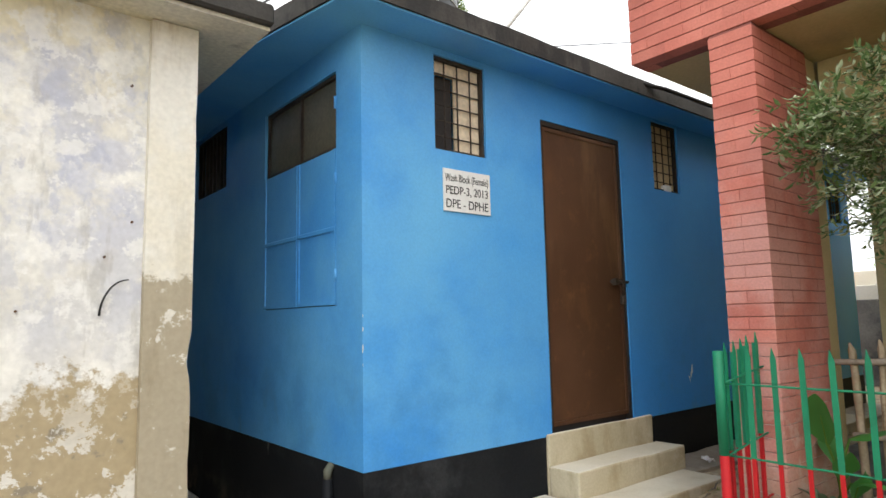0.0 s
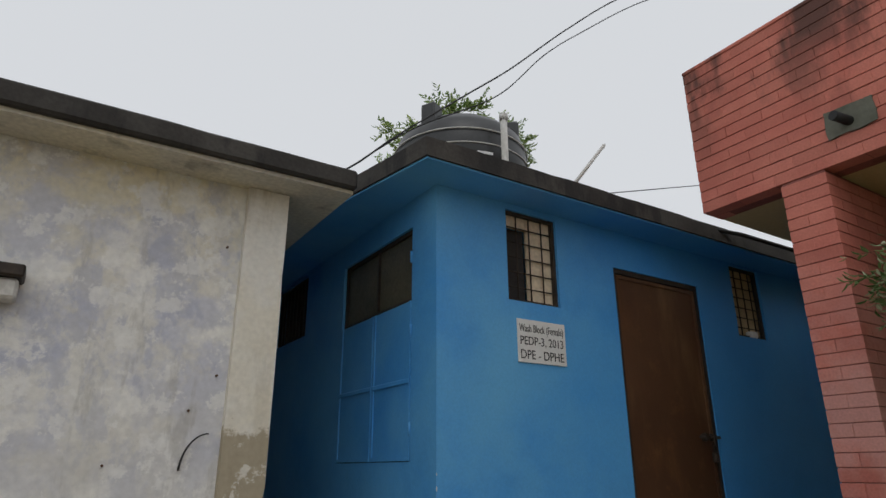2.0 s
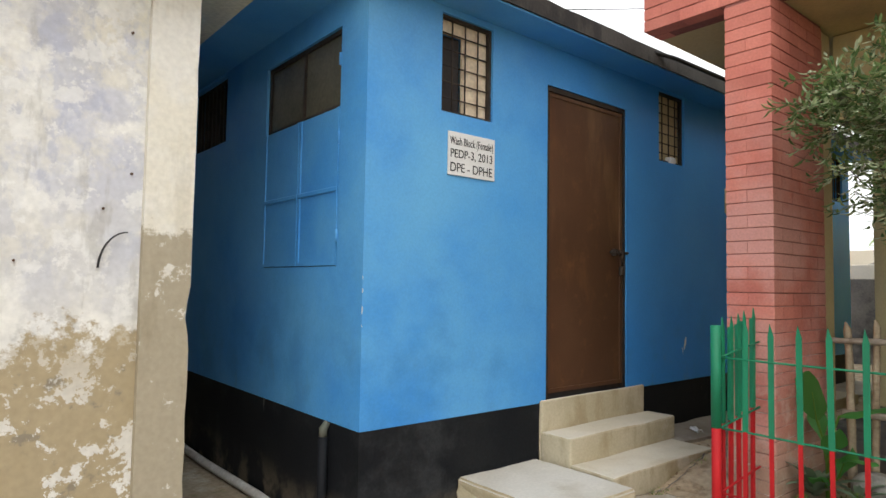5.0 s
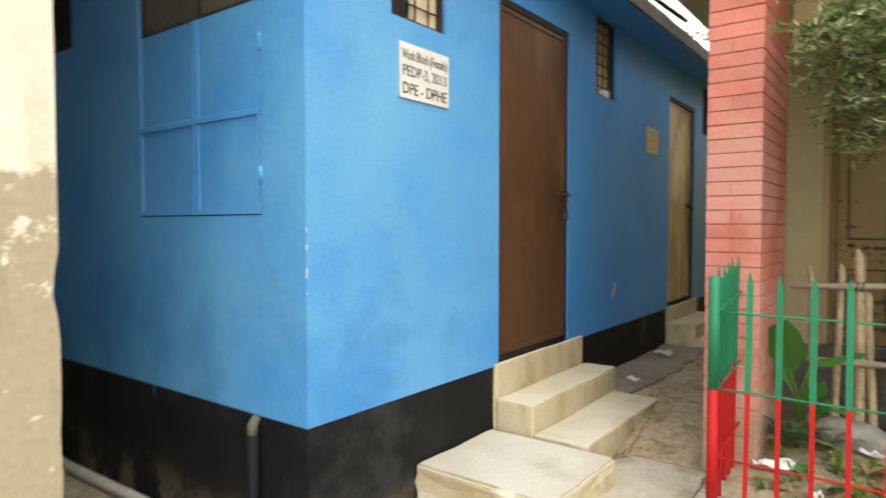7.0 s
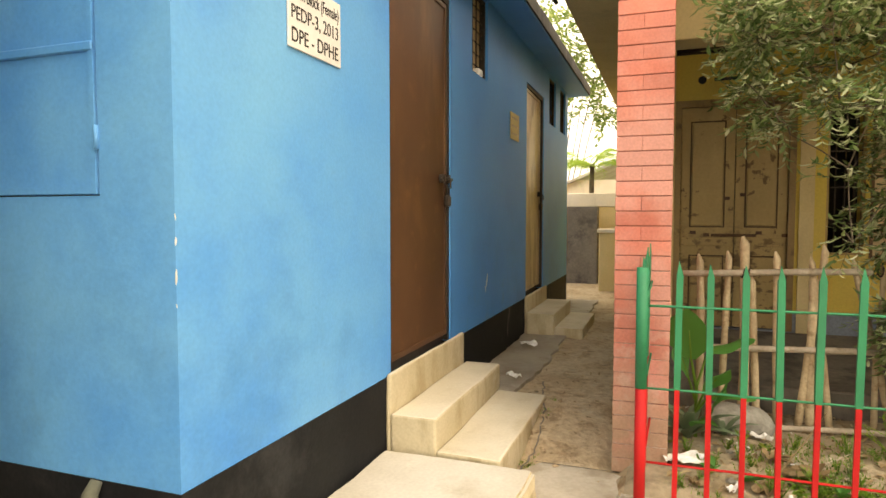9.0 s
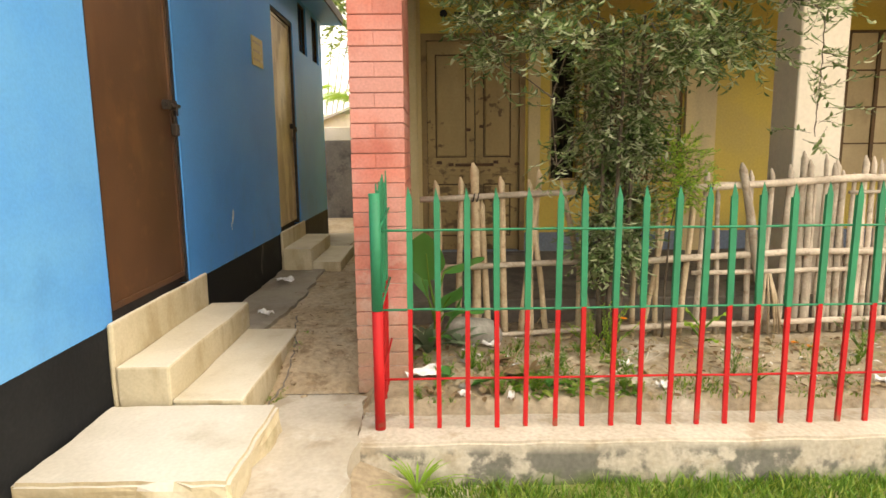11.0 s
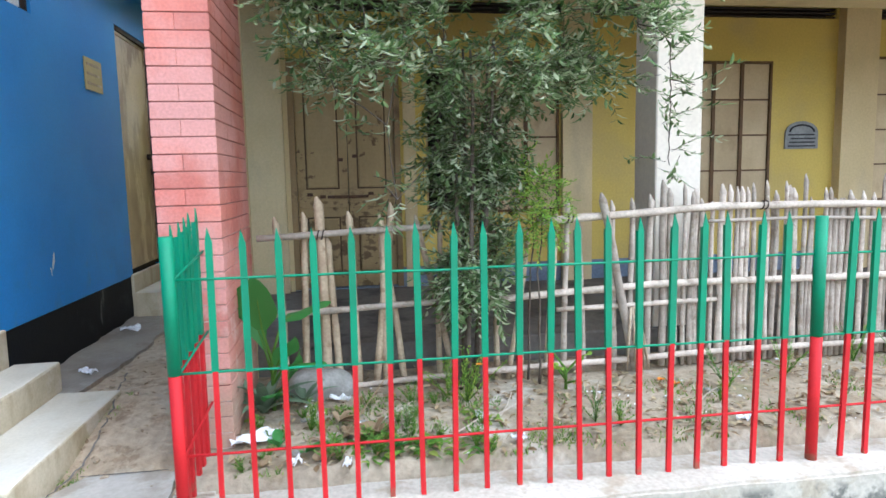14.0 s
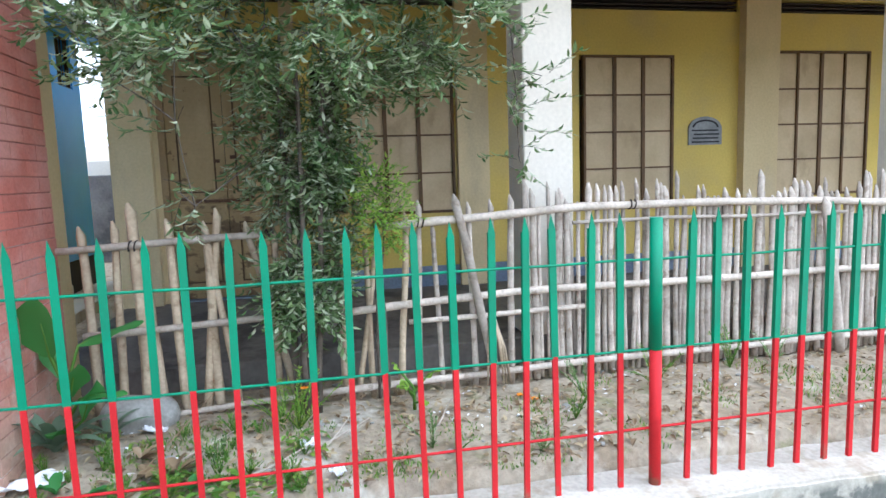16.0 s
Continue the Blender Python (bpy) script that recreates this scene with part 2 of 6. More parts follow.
M["dirt"] = mat("dry_soil", (0.36, 0.30, 0.215), (0.29, 0.235, 0.165), scale=1.6, fine=30, bump=0.9, dist=0.012, grain=0.2, layers=[
    dict(c=(0.20, 0.145, 0.085), scale=5.0, lo=0.5, hi=0.65, amt=0.6),
    dict(c=(0.50, 0.46, 0.39), scale=3.0, lo=0.52, hi=0.68, amt=0.7),
    dict(c=(0.16, 0.17, 0.06), scale=4.0, lo=0.58, hi=0.68, amt=0.5)])
M["brown_dirt"] = mat("brown_rubble_soil", (0.44, 0.355, 0.25), (0.38, 0.29, 0.19), scale=2.2, fine=22, bump=1.0, dist=0.02, grain=0.18, layers=[
    dict(c=(0.19, 0.125, 0.07), scale=6.0, lo=0.52, hi=0.62, rgh=0.7, amt=0.6),
    dict(c=(0.42, 0.36, 0.27), scale=5.0, lo=0.55, hi=0.66, rgh=0.7, amt=0.7)])
M["grassy"] = mat("grassy_ground", (0.10, 0.14, 0.035), (0.17, 0.19, 0.06), scale=3.0, fine=40, bump=0.9, dist=0.012, layers=[
    dict(c=(0.30, 0.25, 0.15), scale=1.8, lo=0.52, hi=0.66, amt=0.8)])
M["door"] = mat("rusty_brown_steel", (0.068, 0.030, 0.015), (0.100, 0.047, 0.024), rough=0.38, scale=1.3, fine=90, bump=0.06, grain=0.06, spec=0.5, layers=[
    # Lighter streaks up the leaf are its sheen, put into the colour.
    dict(c=(0.21, 0.115, 0.055), scale=1.7, lo=0.52, hi=0.74, stretch=(2.0, 1, 0.5), z=(1.9, 1.2), amt=0.7),
    dict(c=(0.15, 0.068, 0.028), scale=2.4, lo=0.52, hi=0.70, stretch=(1.5, 1, 0.7), amt=0.5),
    dict(c=(0.17, 0.08, 0.035), scale=7.0, lo=0.56, hi=0.7, amt=0.4)])
M["door_tan"] = mat("tan_steel_with_sheen", (0.38, 0.275, 0.16), (0.25, 0.165, 0.09), rough=0.36, scale=2.2, fine=80, bump=0.1, spec=0.5, layers=[
    # Pale patches carry the leaf's silvery highlights in the colour.
    dict(c=(0.62, 0.52, 0.35), scale=2.2, lo=0.46, hi=0.60, stretch=(1.4, 1, 0.7), z=(1.9, 1.5), amt=0.8),
    dict(c=(0.55, 0.44, 0.28), scale=2.8, lo=0.48, hi=0.60, stretch=(1.6, 1, 0.5), amt=0.75)])
M["iron"] = mat("dark_iron", (0.035, 0.028, 0.024), (0.06, 0.045, 0.035), rough=0.6, metal=0.3, scale=8)
M["rust"] = mat("rusty_iron", (0.13, 0.065, 0.03), (0.08, 0.045, 0.028), rough=0.8, scale=8)
M["murky"] = mat("murky_pane", (0.115, 0.105, 0.075), (0.08, 0.075, 0.055), rough=0.25, scale=2, bump=0.05, spec=0.5)
M["panel_cream"] = mat("interior_cream", (0.72, 0.60, 0.44), (0.66, 0.55, 0.40), scale=2)
# Near-black stands for the shade inside openings; the dark cloth shares it.
M["dark"] = mat("interior_shade_and_cloth", (0.05, 0.045, 0.04), (0.035, 0.03, 0.03), scale=2)
M["green"] = mat("green_gloss_paint", (0.004, 0.205, 0.095), (0.005, 0.17, 0.08), rough=0.62, scale=6, fine=120, bump=0.1, grain=0.06, spec=0.5)
M["red"] = mat("red_gloss_paint", (0.48, 0.014, 0.017), (0.42, 0.013, 0.016), rough=0.65, scale=6, fine=120, bump=0.1, grain=0.06, spec=0.25, layers=[
    dict(c=(0.20, 0.10, 0.06), scale=14, lo=0.5, hi=0.62, z=(0.0, 0.08), wob=0.06, amt=0.8)])
M["mossy"] = mat("mossy_cement", (0.15, 0.15, 0.12), (0.10, 0.105, 0.08), scale=5.0, fine=40, bump=0.5)
M["wood_door"] = mat("old_cream_painted_wood", (0.46, 0.34, 0.165), (0.36, 0.255, 0.115), rough=0.7, scale=2.0, fine=40, grain=0.06, stretch=(1, 1, 0.3), layers=[
    dict(c=(0.24, 0.16, 0.07), scale=1.6, lo=0.45, hi=0.70, stretch=(1, 1, 0.4), amt=0.6),
    dict(c=(0.12, 0.07, 0.035), scale=8, lo=0.60, hi=0.65, amt=0.85),
    dict(c=(0.10, 0.06, 0.03), scale=6, lo=0.53, hi=0.60, stretch=(1, 1, 1.6), z=(1.0, 1.25), wob=0.2, amt=0.8)])
# The frame's dark brown holds the deep shadow round the doorway.
M["door_frame"] = mat("shadow_brown_frame", (0.22, 0.145, 0.065), (0.29, 0.20, 0.095), rough=0.7, scale=3.0, fine=50, grain=0.08, stretch=(1, 1, 0.3), layers=[
    dict(c=(0.09, 0.055, 0.03), scale=5, lo=0.55, hi=0.66, amt=0.7)])
M["groove"] = mat("dark_wood_groove", (0.10, 0.06, 0.03), (0.07, 0.045, 0.025), scale=5)
M["shutter"] = mat("dusty_cream_shutter", (0.54, 0.42, 0.245), (0.46, 0.35, 0.195), rough=0.6, scale=2.5, fine=50, bump=0.1, grain=0.05, vary=0.05, layers=[
    dict(c=(0.30, 0.22, 0.11), scale=4.0, lo=0.54, hi=0.70, stretch=(1, 1, 0.5), amt=0.6)])
M["shutter_bar"] = mat("brown_shutter_frame", (0.13, 0.07, 0.025), (0.09, 0.05, 0.02), rough=0.6, scale=8)
M["bamboo"] = mat("weathered_bamboo", (0.48, 0.41, 0.335), (0.35, 0.295, 0.235), rough=0.7, scale=7, fine=60, vary=0.22, bump=0.3, layers=[
    dict(c=(0.20, 0.15, 0.10), scale=14, lo=0.56, hi=0.66, amt=0.6)])
M["bamboo_tan"] = mat("yellowed_split_bamboo", (0.45, 0.36, 0.245), (0.34, 0.26, 0.17), rough=0.7, scale=7, fine=60, vary=0.2, bump=0.3, layers=[
    dict(c=(0.20, 0.13, 0.07), scale=12, lo=0.56, hi=0.66, amt=0.6)])
M["bark"] = mat("shrub_bark", (0.075, 0.058, 0.042), (0.13, 0.105, 0.08), scale=12, fine=60, bump=0.7)
M["paper"] = mat("white_litter", (0.78, 0.78, 0.78), (0.70, 0.70, 0.72), scale=9, fine=50)
M["tank"] = mat("black_tank_plastic", (0.022, 0.023, 0.024), (0.035, 0.036, 0.037), rough=0.38, scale=3, bump=0.05, spec=0.5)
M["pvc"] = mat("grey_white_pvc", (0.58, 0.57, 0.54), (0.48, 0.46, 0.42), rough=0.5, scale=5, bump=0.05)
M["sign"] = mat("white_sign_plate", (0.70, 0.70, 0.68), (0.64, 0.64, 0.62), rough=0.5, scale=5, bump=0.05, grain=0.04)
M["sign_y"] = mat("yellowed_sign_plate", (0.55, 0.45, 0.22), (0.48, 0.40, 0.22), rough=0.5, scale=5, bump=0.05, grain=0.04)
M["ink"] = mat("black_ink", (0.02, 0.02, 0.022), rough=0.6, bump=0)
M["marble"] = mat("grey_marble_plaque", (0.23, 0.235, 0.225), (0.17, 0.175, 0.17), rough=0.4, scale=7, bump=0.03)
M["stone"] = mat("grey_field_stone", (0.24, 0.23, 0.205), (0.31, 0.30, 0.27), scale=9, fine=60, bump=0.6)
M["wire"] = mat("black_cable", (0.02, 0.02, 0.02), rough=0.6, bump=0)
M["tin"] = mat("old_tin_roof", (0.42, 0.41, 0.38), (0.30, 0.27, 0.23), rough=0.5, scale=2)


def leafy(name, c1, c2, c3, trans=0.35):
    """Leaves: each island its own tone, a little light passing through."""
    m = bpy.data.materials.new(name)
    m.use_nodes = True
    n, l = m.node_tree.nodes, m.node_tree.links
    b = n["Principled BSDF"]
    b.inputs["Roughness"].default_value = 0.5
    b.inputs["Specular IOR Level"].default_value = 0.4
    r = n.new("ShaderNodeValToRGB")
    r.color_ramp.elements[0].color, r.color_ramp.elements[1].color = (*c1, 1), (*c3, 1)
    e = r.color_ramp.elements.new(0.6)
    e.color = (*c2, 1)
    l.new(n.new("ShaderNodeNewGeometry").outputs["Random Per Island"], r.inputs[0])
    l.new(r.outputs[0], b.inputs["Base Color"])
    tr = n.new("ShaderNodeBsdfTranslucent")
    l.new(r.outputs[0], tr.inputs[0])
    ms = n.new("ShaderNodeMixShader")
    ms.inputs[0].default_value = trans
    l.new(b.outputs[0], ms.inputs[1])
    l.new(tr.outputs[0], ms.inputs[2])
    l.new(ms.outputs[0], n["Material Output"].inputs[0])
    return m


# The palest tone stands for pale undersides and for silvery highlights.
M["leaf"] = leafy("shrub_leaves", (0.06, 0.12, 0.034), (0.215, 0.30, 0.115), (0.60, 0.64, 0.45), 0.45)
M["leaf_y"] = leafy("young_leaves", (0.16, 0.32, 0.03), (0.29, 0.46, 0.06), (0.47, 0.56, 0.10), 0.45)
M["leaf_far"] = leafy("far_leaves", (0.10, 0.17, 0.045), (0.22, 0.31, 0.09), (0.42, 0.48, 0.18), 0.5)
M["grass"] = leafy("grass_blades", (0.07, 0.17, 0.02), (0.15, 0.28, 0.035), (0.30, 0.36, 0.07))
M["dry"] = leafy("dry_leaves", (0.16, 0.10, 0.05), (0.30, 0.22, 0.12), (0.42, 0.34, 0.20), 0.1)
M["broad"] = leafy("broad_green_leaf", (0.05, 0.20, 0.045), (0.07, 0.24, 0.05), (0.08, 0.27, 0.06), 0.35)
M["agave"] = leafy("grey_green_blades", (0.10, 0.15, 0.09), (0.16, 0.22, 0.14), (0.24, 0.30, 0.20), 0.15)
M["petal"] = leafy("orange_petals", (0.65, 0.16, 0.01), (0.75, 0.24, 0.01), (0.8, 0.35, 0.02), 0.2)


# ---------------------------------------------------------------- mesh helpers
def box(bm, x0, x1, y0, y1, z0, z1, mi=0, bevel=0.0, seg=1):
    vs = [bm.verts.new((x, y, z)) for x in (x0, x1) for y in (y0, y1) for z in (z0, z1)]
    fs = []
    for q in ((0, 1, 3, 2), (4, 6, 7, 5), (0, 4, 5, 1), (2, 3, 7, 6), (0, 2, 6, 4), (1, 5, 7, 3)):
        f = bm.faces.new([vs[i] for i in q])
        f.material_index = mi
        fs.append(f)
    if bevel:
        es = list({e for f in fs for e in f.edges})
        bmesh.ops.bevel(bm, geom=es, offset=bevel, segments=seg, affect="EDGES", profile=0.5)
    return bm


def tube(bm, pts, radii, seg=8, mi=0, cap=True):
    """A round bar through the points; radii: one number or one for each point."""
    pts = [Vector(p) for p in pts]
    if isinstance(radii, (int, float)):
        radii = [radii] * len(pts)
    rings = []
    side = None
    for i, p in enumerate(pts):
        d = (pts[min(i + 1, len(pts) - 1)] - pts[max(i - 1, 0)]).normalized()
        if side is None:
            side = d.orthogonal().normalized()
        side = (side - d * side.dot(d)).normalized()
        up = d.cross(side)
        rings.append([bm.verts.new(p + radii[i] * (math.cos(a) * side + math.sin(a) * up))
                      for a in [2 * math.pi * k / seg for k in range(seg)]])
    for a, b in zip(rings, rings[1:]):
        for k in range(seg):
            f = bm.faces.new((a[k], a[(k + 1) % seg], b[(k + 1) % seg], b[k]))
            f.material_index, f.smooth = mi, True
    if cap:
        bm.faces.new(rings[0][::-1]).material_index = mi
        bm.faces.new(rings[-1]).material_index = mi
    return bm


def lathe(bm, prof, seg=32, centre=(0, 0)):
    """Turn a profile of (radius, height) about the upright axis."""
    rings = [[bm.verts.new((centre[0] + r * math.cos(2 * math.pi * k / seg), centre[1] + r * math.sin(2 * math.pi * k / seg), z))
              for k in range(seg)] for r, z in prof]
    for a, b in zip(rings, rings[1:]):
        for k in range(seg):
            bm.faces.new((a[k], a[(k + 1) % seg], b[(k + 1) % seg], b[k])).smooth = True
    bm.faces.new(rings[0][::-1])
    bm.faces.new(rings[-1])
    return bm


def mesh_of(name, bm, mats):
    me = bpy.data.meshes.new(name)
    bmesh.ops.recalc_face_normals(bm, faces=bm.faces)
    bm.to_mesh(me)
    bm.free()
    for m in mats if isinstance(mats, (list, tuple)) else [mats]:
        me.materials.append(m)
    return me


def placed(ob):
    """Where an object stands in the world, through its parents."""
    m = ob.matrix_basis.copy()
    return m if ob.parent is None else placed(ob.parent) @ ob.matrix_parent_inverse @ m


def part(name, bm, mats, parent=None, label=""):
    ob = new(name, mesh_of(name, bm, mats))
    ob.parent = parent
    if parent is not None:
        ob.matrix_parent_inverse = placed(parent).inverted()
    if label:
        ob["label"] = label
    return ob


def thing(name, at, label, category, group="", kind=""):
    ob = new(name)
    ob.empty_display_size = 0.1
    ob.location = at
    return tagged(ob, label, category, group, kind)


def solo(name, bm, mats, label, category, group="", kind=""):
    return tagged(new(name, mesh_of(name, bm, mats)), label, category, group, kind)


def soup(name, verts, faces, mats, parent=None, label="", smooth=False):
    me = bpy.data.meshes.new(name)
    me.from_pydata([tuple(v) for v in verts], [], faces)
    for m in mats if isinstance(mats, (list, tuple)) else [mats]:
        me.materials.append(m)
    if smooth:
        me.polygons.foreach_set("use_smooth", [True] * len(me.polygons))
    ob = new(name, me)
    ob.parent = parent
    if parent is not None:
        ob.matrix_parent_inverse = placed(parent).inverted()
    if label:
        ob["label"] = label
    return ob


def walled(bm, axis, lo, hi, u0, u1, z0, z1, holes, mi=0):
    """A wall slab between lo and hi on its axis ('x' or 'y'), from u0 to u1 along the other, with openings (u0, u1, z0, z1) right through."""
    us = sorted({u0, u1, *[h[i] for h in holes for i in (0, 1)]})
    zs = sorted({z0, z1, *[h[i] for h in holes for i in (2, 3)]})

    def solid(i, j):
        if not (0 <= i < len(us) - 1 and 0 <= j < len(zs) - 1):
            return False
        u, z = (us[i] + us[i + 1]) / 2, (zs[j] + zs[j + 1]) / 2
        return not any(h[0] < u < h[1] and h[2] < z < h[3] for h in holes)

    made = {}

    def v(d, u, z):
        key = (d, u, z)
        if key not in made:
            made[key] = bm.verts.new((d, u, z) if axis == "x" else (u, d, z))
        return made[key]

    for i in range(len(us) - 1):
        for j in range(len(zs) - 1):
            if not solid(i, j):
                continue
            a, b, c, d = us[i], us[i + 1], zs[j], zs[j + 1]
            quads = [[(lo, a, c), (lo, b, c), (lo, b, d), (lo, a, d)], [(hi, a, c), (hi, a, d), (hi, b, d), (hi, b, c)]]
            for di, dj, q in ((-1, 0, [(lo, a, c), (lo, a, d), (hi, a, d), (hi, a, c)]), (1, 0, [(lo, b, c), (hi, b, c), (hi, b, d), (lo, b, d)]),
                              (0, -1, [(lo, a, c), (hi, a, c), (hi, b, c), (lo, b, c)]), (0, 1, [(lo, a, d), (lo, b, d), (hi, b, d), (hi, a, d)])):
                if not solid(i + di, j + dj):
                    quads.append(q)
            for q in quads:
                bm.faces.new([v(*p) for p in q]).material_index = mi
    return bm


# ---------------------------------------------------------------- ground
def ground_z(x, y):
    """Height of the ground: a low yard, a paved rise at the wash block, a passage beside it."""
    def s(a, b, v):
        t = min(max((v - a) / (b - a), 0), 1)
        return t * t * (3 - 2 * t)
    z = -0.20 + 0.17 * s(2.95, 3.5, y) * s(2.6, 3.3, x) + 0.04 * s(4.2, 4.9, y)
    z += 0.15 * s(4.0, 5.0, x) * s(3.25, 3.45, y)
    if x > 4.0:
        z = max(z, z + (0.05 + 0.06 * s(4.0, 4.6, x) - z) * s(3.4, 3.25, y) * s(3.98, 4.02, x))
    if x > 9.7:
        z = min(z, 0.10)
    return z


def axis_steps(stops):
    out = []
    for a, b, n in stops:
        out += [a + (b - a) * i / n for i in range(n)]
    return out + [stops[-1][1]]


gx = axis_steps([(-900, -60, 6), (-60, -4, 10), (-4, 0, 12), (0, 7, 140), (7, 14, 40), (14, 60, 14), (60, 900, 6)])
gy = axis_steps([(-900, -60, 6), (-60, -4, 10), (-4, -1.5, 25), (-1.5, 5, 130), (5, 9, 16), (9, 60, 12), (60, 900, 6)])
gverts, gfaces = [], []
for x in gx:
    for y in gy:
        near = -1 < x < 12 and -4 < y < 6
        bumpy = 0.012 * noise.noise(Vector((x * 3, y * 3, 0))) + 0.006 * noise.noise(Vector((x * 11, y * 11, 2))) if near else 0
        gverts.append((x, y, ground_z(x, y) + bumpy))
for i in range(len(gx) - 1):
    for j in range(len(gy) - 1):
        a = i * len(gy) + j
        gfaces.append((a, a + len(gy), a + len(gy) + 1, a + 1))
ground = soup("ground", gverts, gfaces, [M["dirt"], M["grassy"], M["brown_dirt"]], smooth=True)
# Yard out of view stays pale earth, to bounce light under the roofs.
for p in ground.data.polygons:
    c = p.center
    p.material_index = 1 if (2.75 + 0.5 * noise.noise(c * 1.7) < c.x < 3.75 and c.y < 2.75 + 0.45 * noise.noise(c * 2.3)) or abs(c.x) > 20 or abs(c.y) > 20 else (2 if c.y > 3.3 and c.x > 3.9 else 0)
tagged(ground, "trodden earth and grass yard with dry leaves", "ground", kind="structure")

# ---------------------------------------------------------------- the blue wash block
WX, WY, WEND, WBACK, SOFFIT = 2.508, 4.425, 9.6, 8.2, 2.87
wash = thing("wash_block", (WX, WY, 0), "blue painted toilet block with a black base band and flat roof", "building")
front_holes = [(3.015, 3.428, 2.245, 2.83), (3.94, 4.846, 0.475, 2.60), (5.30, 5.69, 2.27, 2.85), (7.06, 7.93, 0.475, 2.54),
               (8.24, 8.66, 2.31, 2.84), (8.98, 9.38, 2.31, 2.84)]
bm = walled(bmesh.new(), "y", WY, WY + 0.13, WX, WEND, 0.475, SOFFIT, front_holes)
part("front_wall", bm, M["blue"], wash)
bm = walled(bmesh.new(), "y", WY - 0.004, WY + 0.13, WX - 0.004, WEND + 0.004, -0.4, 0.475, [(3.94, 4.846, 0.45, 0.475), (7.06, 7.93, 0.45, 0.475)])
part("front_base_band", bm, M["black_band"], wash, "black tarred base band")
side_holes = [(4.70, 5.70, 1.33, 2.69), (6.45, 7.25, 2.32, 2.93 - 0.08)]
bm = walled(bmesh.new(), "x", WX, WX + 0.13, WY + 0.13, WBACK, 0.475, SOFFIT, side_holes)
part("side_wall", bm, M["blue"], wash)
bm = walled(bmesh.new(), "x", WX - 0.004, WX + 0.13, WY + 0.13, WBACK, -0.4, 0.475, [])
part("side_base_band", bm, M["black_band"], wash, "black tarred base band")
bm = walled(bmesh.new(), "x", WEND - 0.13, WEND, WY + 0.13, WBACK, -0.4, SOFFIT, [])
part("end_wall", bm, M["blue"], wash)
# The rear opening is unseen, made up to let daylight into the rooms.
bm = walled(bmesh.new(), "y", WBACK, WBACK + 0.13, WX, WEND, -0.4, SOFFIT, [(2.9, 4.6, 1.9, 2.8)])
part("back_wall", bm, M["blue"], wash)
bm = box(bmesh.new(), WX + 0.13, WEND - 0.13, WY + 0.13, WBACK, 0.40, 0.50)
part("inner_floor", bm, M["concrete"], wash)
# The last partition is near-black, standing for the unlit inside.
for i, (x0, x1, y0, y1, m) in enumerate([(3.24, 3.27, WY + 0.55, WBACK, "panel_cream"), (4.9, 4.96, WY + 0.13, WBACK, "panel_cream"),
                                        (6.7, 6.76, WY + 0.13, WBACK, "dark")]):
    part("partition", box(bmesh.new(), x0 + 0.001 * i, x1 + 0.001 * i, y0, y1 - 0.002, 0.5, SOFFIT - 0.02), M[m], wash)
# roof slab with a blue soffit and a blackened edge
def roof_sheet(grow, z0, z1):
    """The roof's outline, a little out of square on the side of the old building."""
    g = grow
    pts = [(WX - 0.215 - g, WY - 0.25 - g), (WEND + 0.2 + g, WY - 0.25 - g), (WEND + 0.2 + g, WBACK + 0.3), (WX - 0.42 - g, WBACK + 0.3), (WX - 0.42 - g, WY + 1.0), (WX - 0.33 - g, WY + 0.4)]
    bm = bmesh.new()
    fine = []
    for (xa, ya), (xb, yb) in zip(pts, pts[1:] + pts[:1]):
        n = max(1, int(math.hypot(xb - xa, yb - ya) / 0.15))
        fine += [(xa + (xb - xa) * k / n, ya + (yb - ya) * k / n) for k in range(n)]
    lo = [bm.verts.new((x, y, z0)) for x, y in fine]
    hi = [bm.verts.new((x, y, z1)) for x, y in fine]
    bm.faces.new(lo[::-1])
    bm.faces.new(hi)
    for k in range(len(lo)):
        j = (k + 1) % len(lo)
        bm.faces.new((lo[k], lo[j], hi[j], hi[k]))
    return bm


part("soffit", roof_sheet(0.0, SOFFIT, SOFFIT + 0.012), M["blue"], wash)
bm = roof_sheet(0.015, SOFFIT + 0.012, SOFFIT + 0.125)
for v in bm.verts:
    w = noise.noise_vector(v.co * 4.5)
    v.co += Vector((0.004 * w.x, 0.004 * w.y, 0.008 * w.z if v.co.z > SOFFIT + 0.05 else 0))
part("roof_slab", bm, M["slab_edge"], wash, "blackened concrete roof edge")


def grille_window(x0, x1, z0, z1, cols, rows, depth=0.02, kind="bar"):
    """A steel frame with a grid of bars in a front opening."""
    w = part("window", box(box(box(box(bmesh.new(), x0, x0 + 0.018, WY + depth, WY + depth + 0.03, z0, z1), x1 - 0.018, x1, WY + depth, WY + depth + 0.03, z0, z1),
                               x0 + 0.018, x1 - 0.018, WY + depth, WY + depth + 0.03, z0, z0 + 0.018), x0 + 0.018, x1 - 0.018, WY + depth, WY + depth + 0.03, z1 - 0.018, z1),
             M["iron"], wash, "dark iron window grille")
    for i in range(1, cols):
        x = x0 + (x1 - x0) * i / cols
        part("bar", tube(bmesh.new(), [(x, WY + depth + 0.012, z0), (x, WY + depth + 0.012, z1)], 0.0055, 6), M["iron"], w)
    for i in range(1, rows):
        z = z0 + (z1 - z0) * i / rows
        part("bar", tube(bmesh.new(), [(x0, WY + depth + 0.022, z), (x1, WY + depth + 0.022, z)], 0.0045, 6), M["iron"], w)
    return w


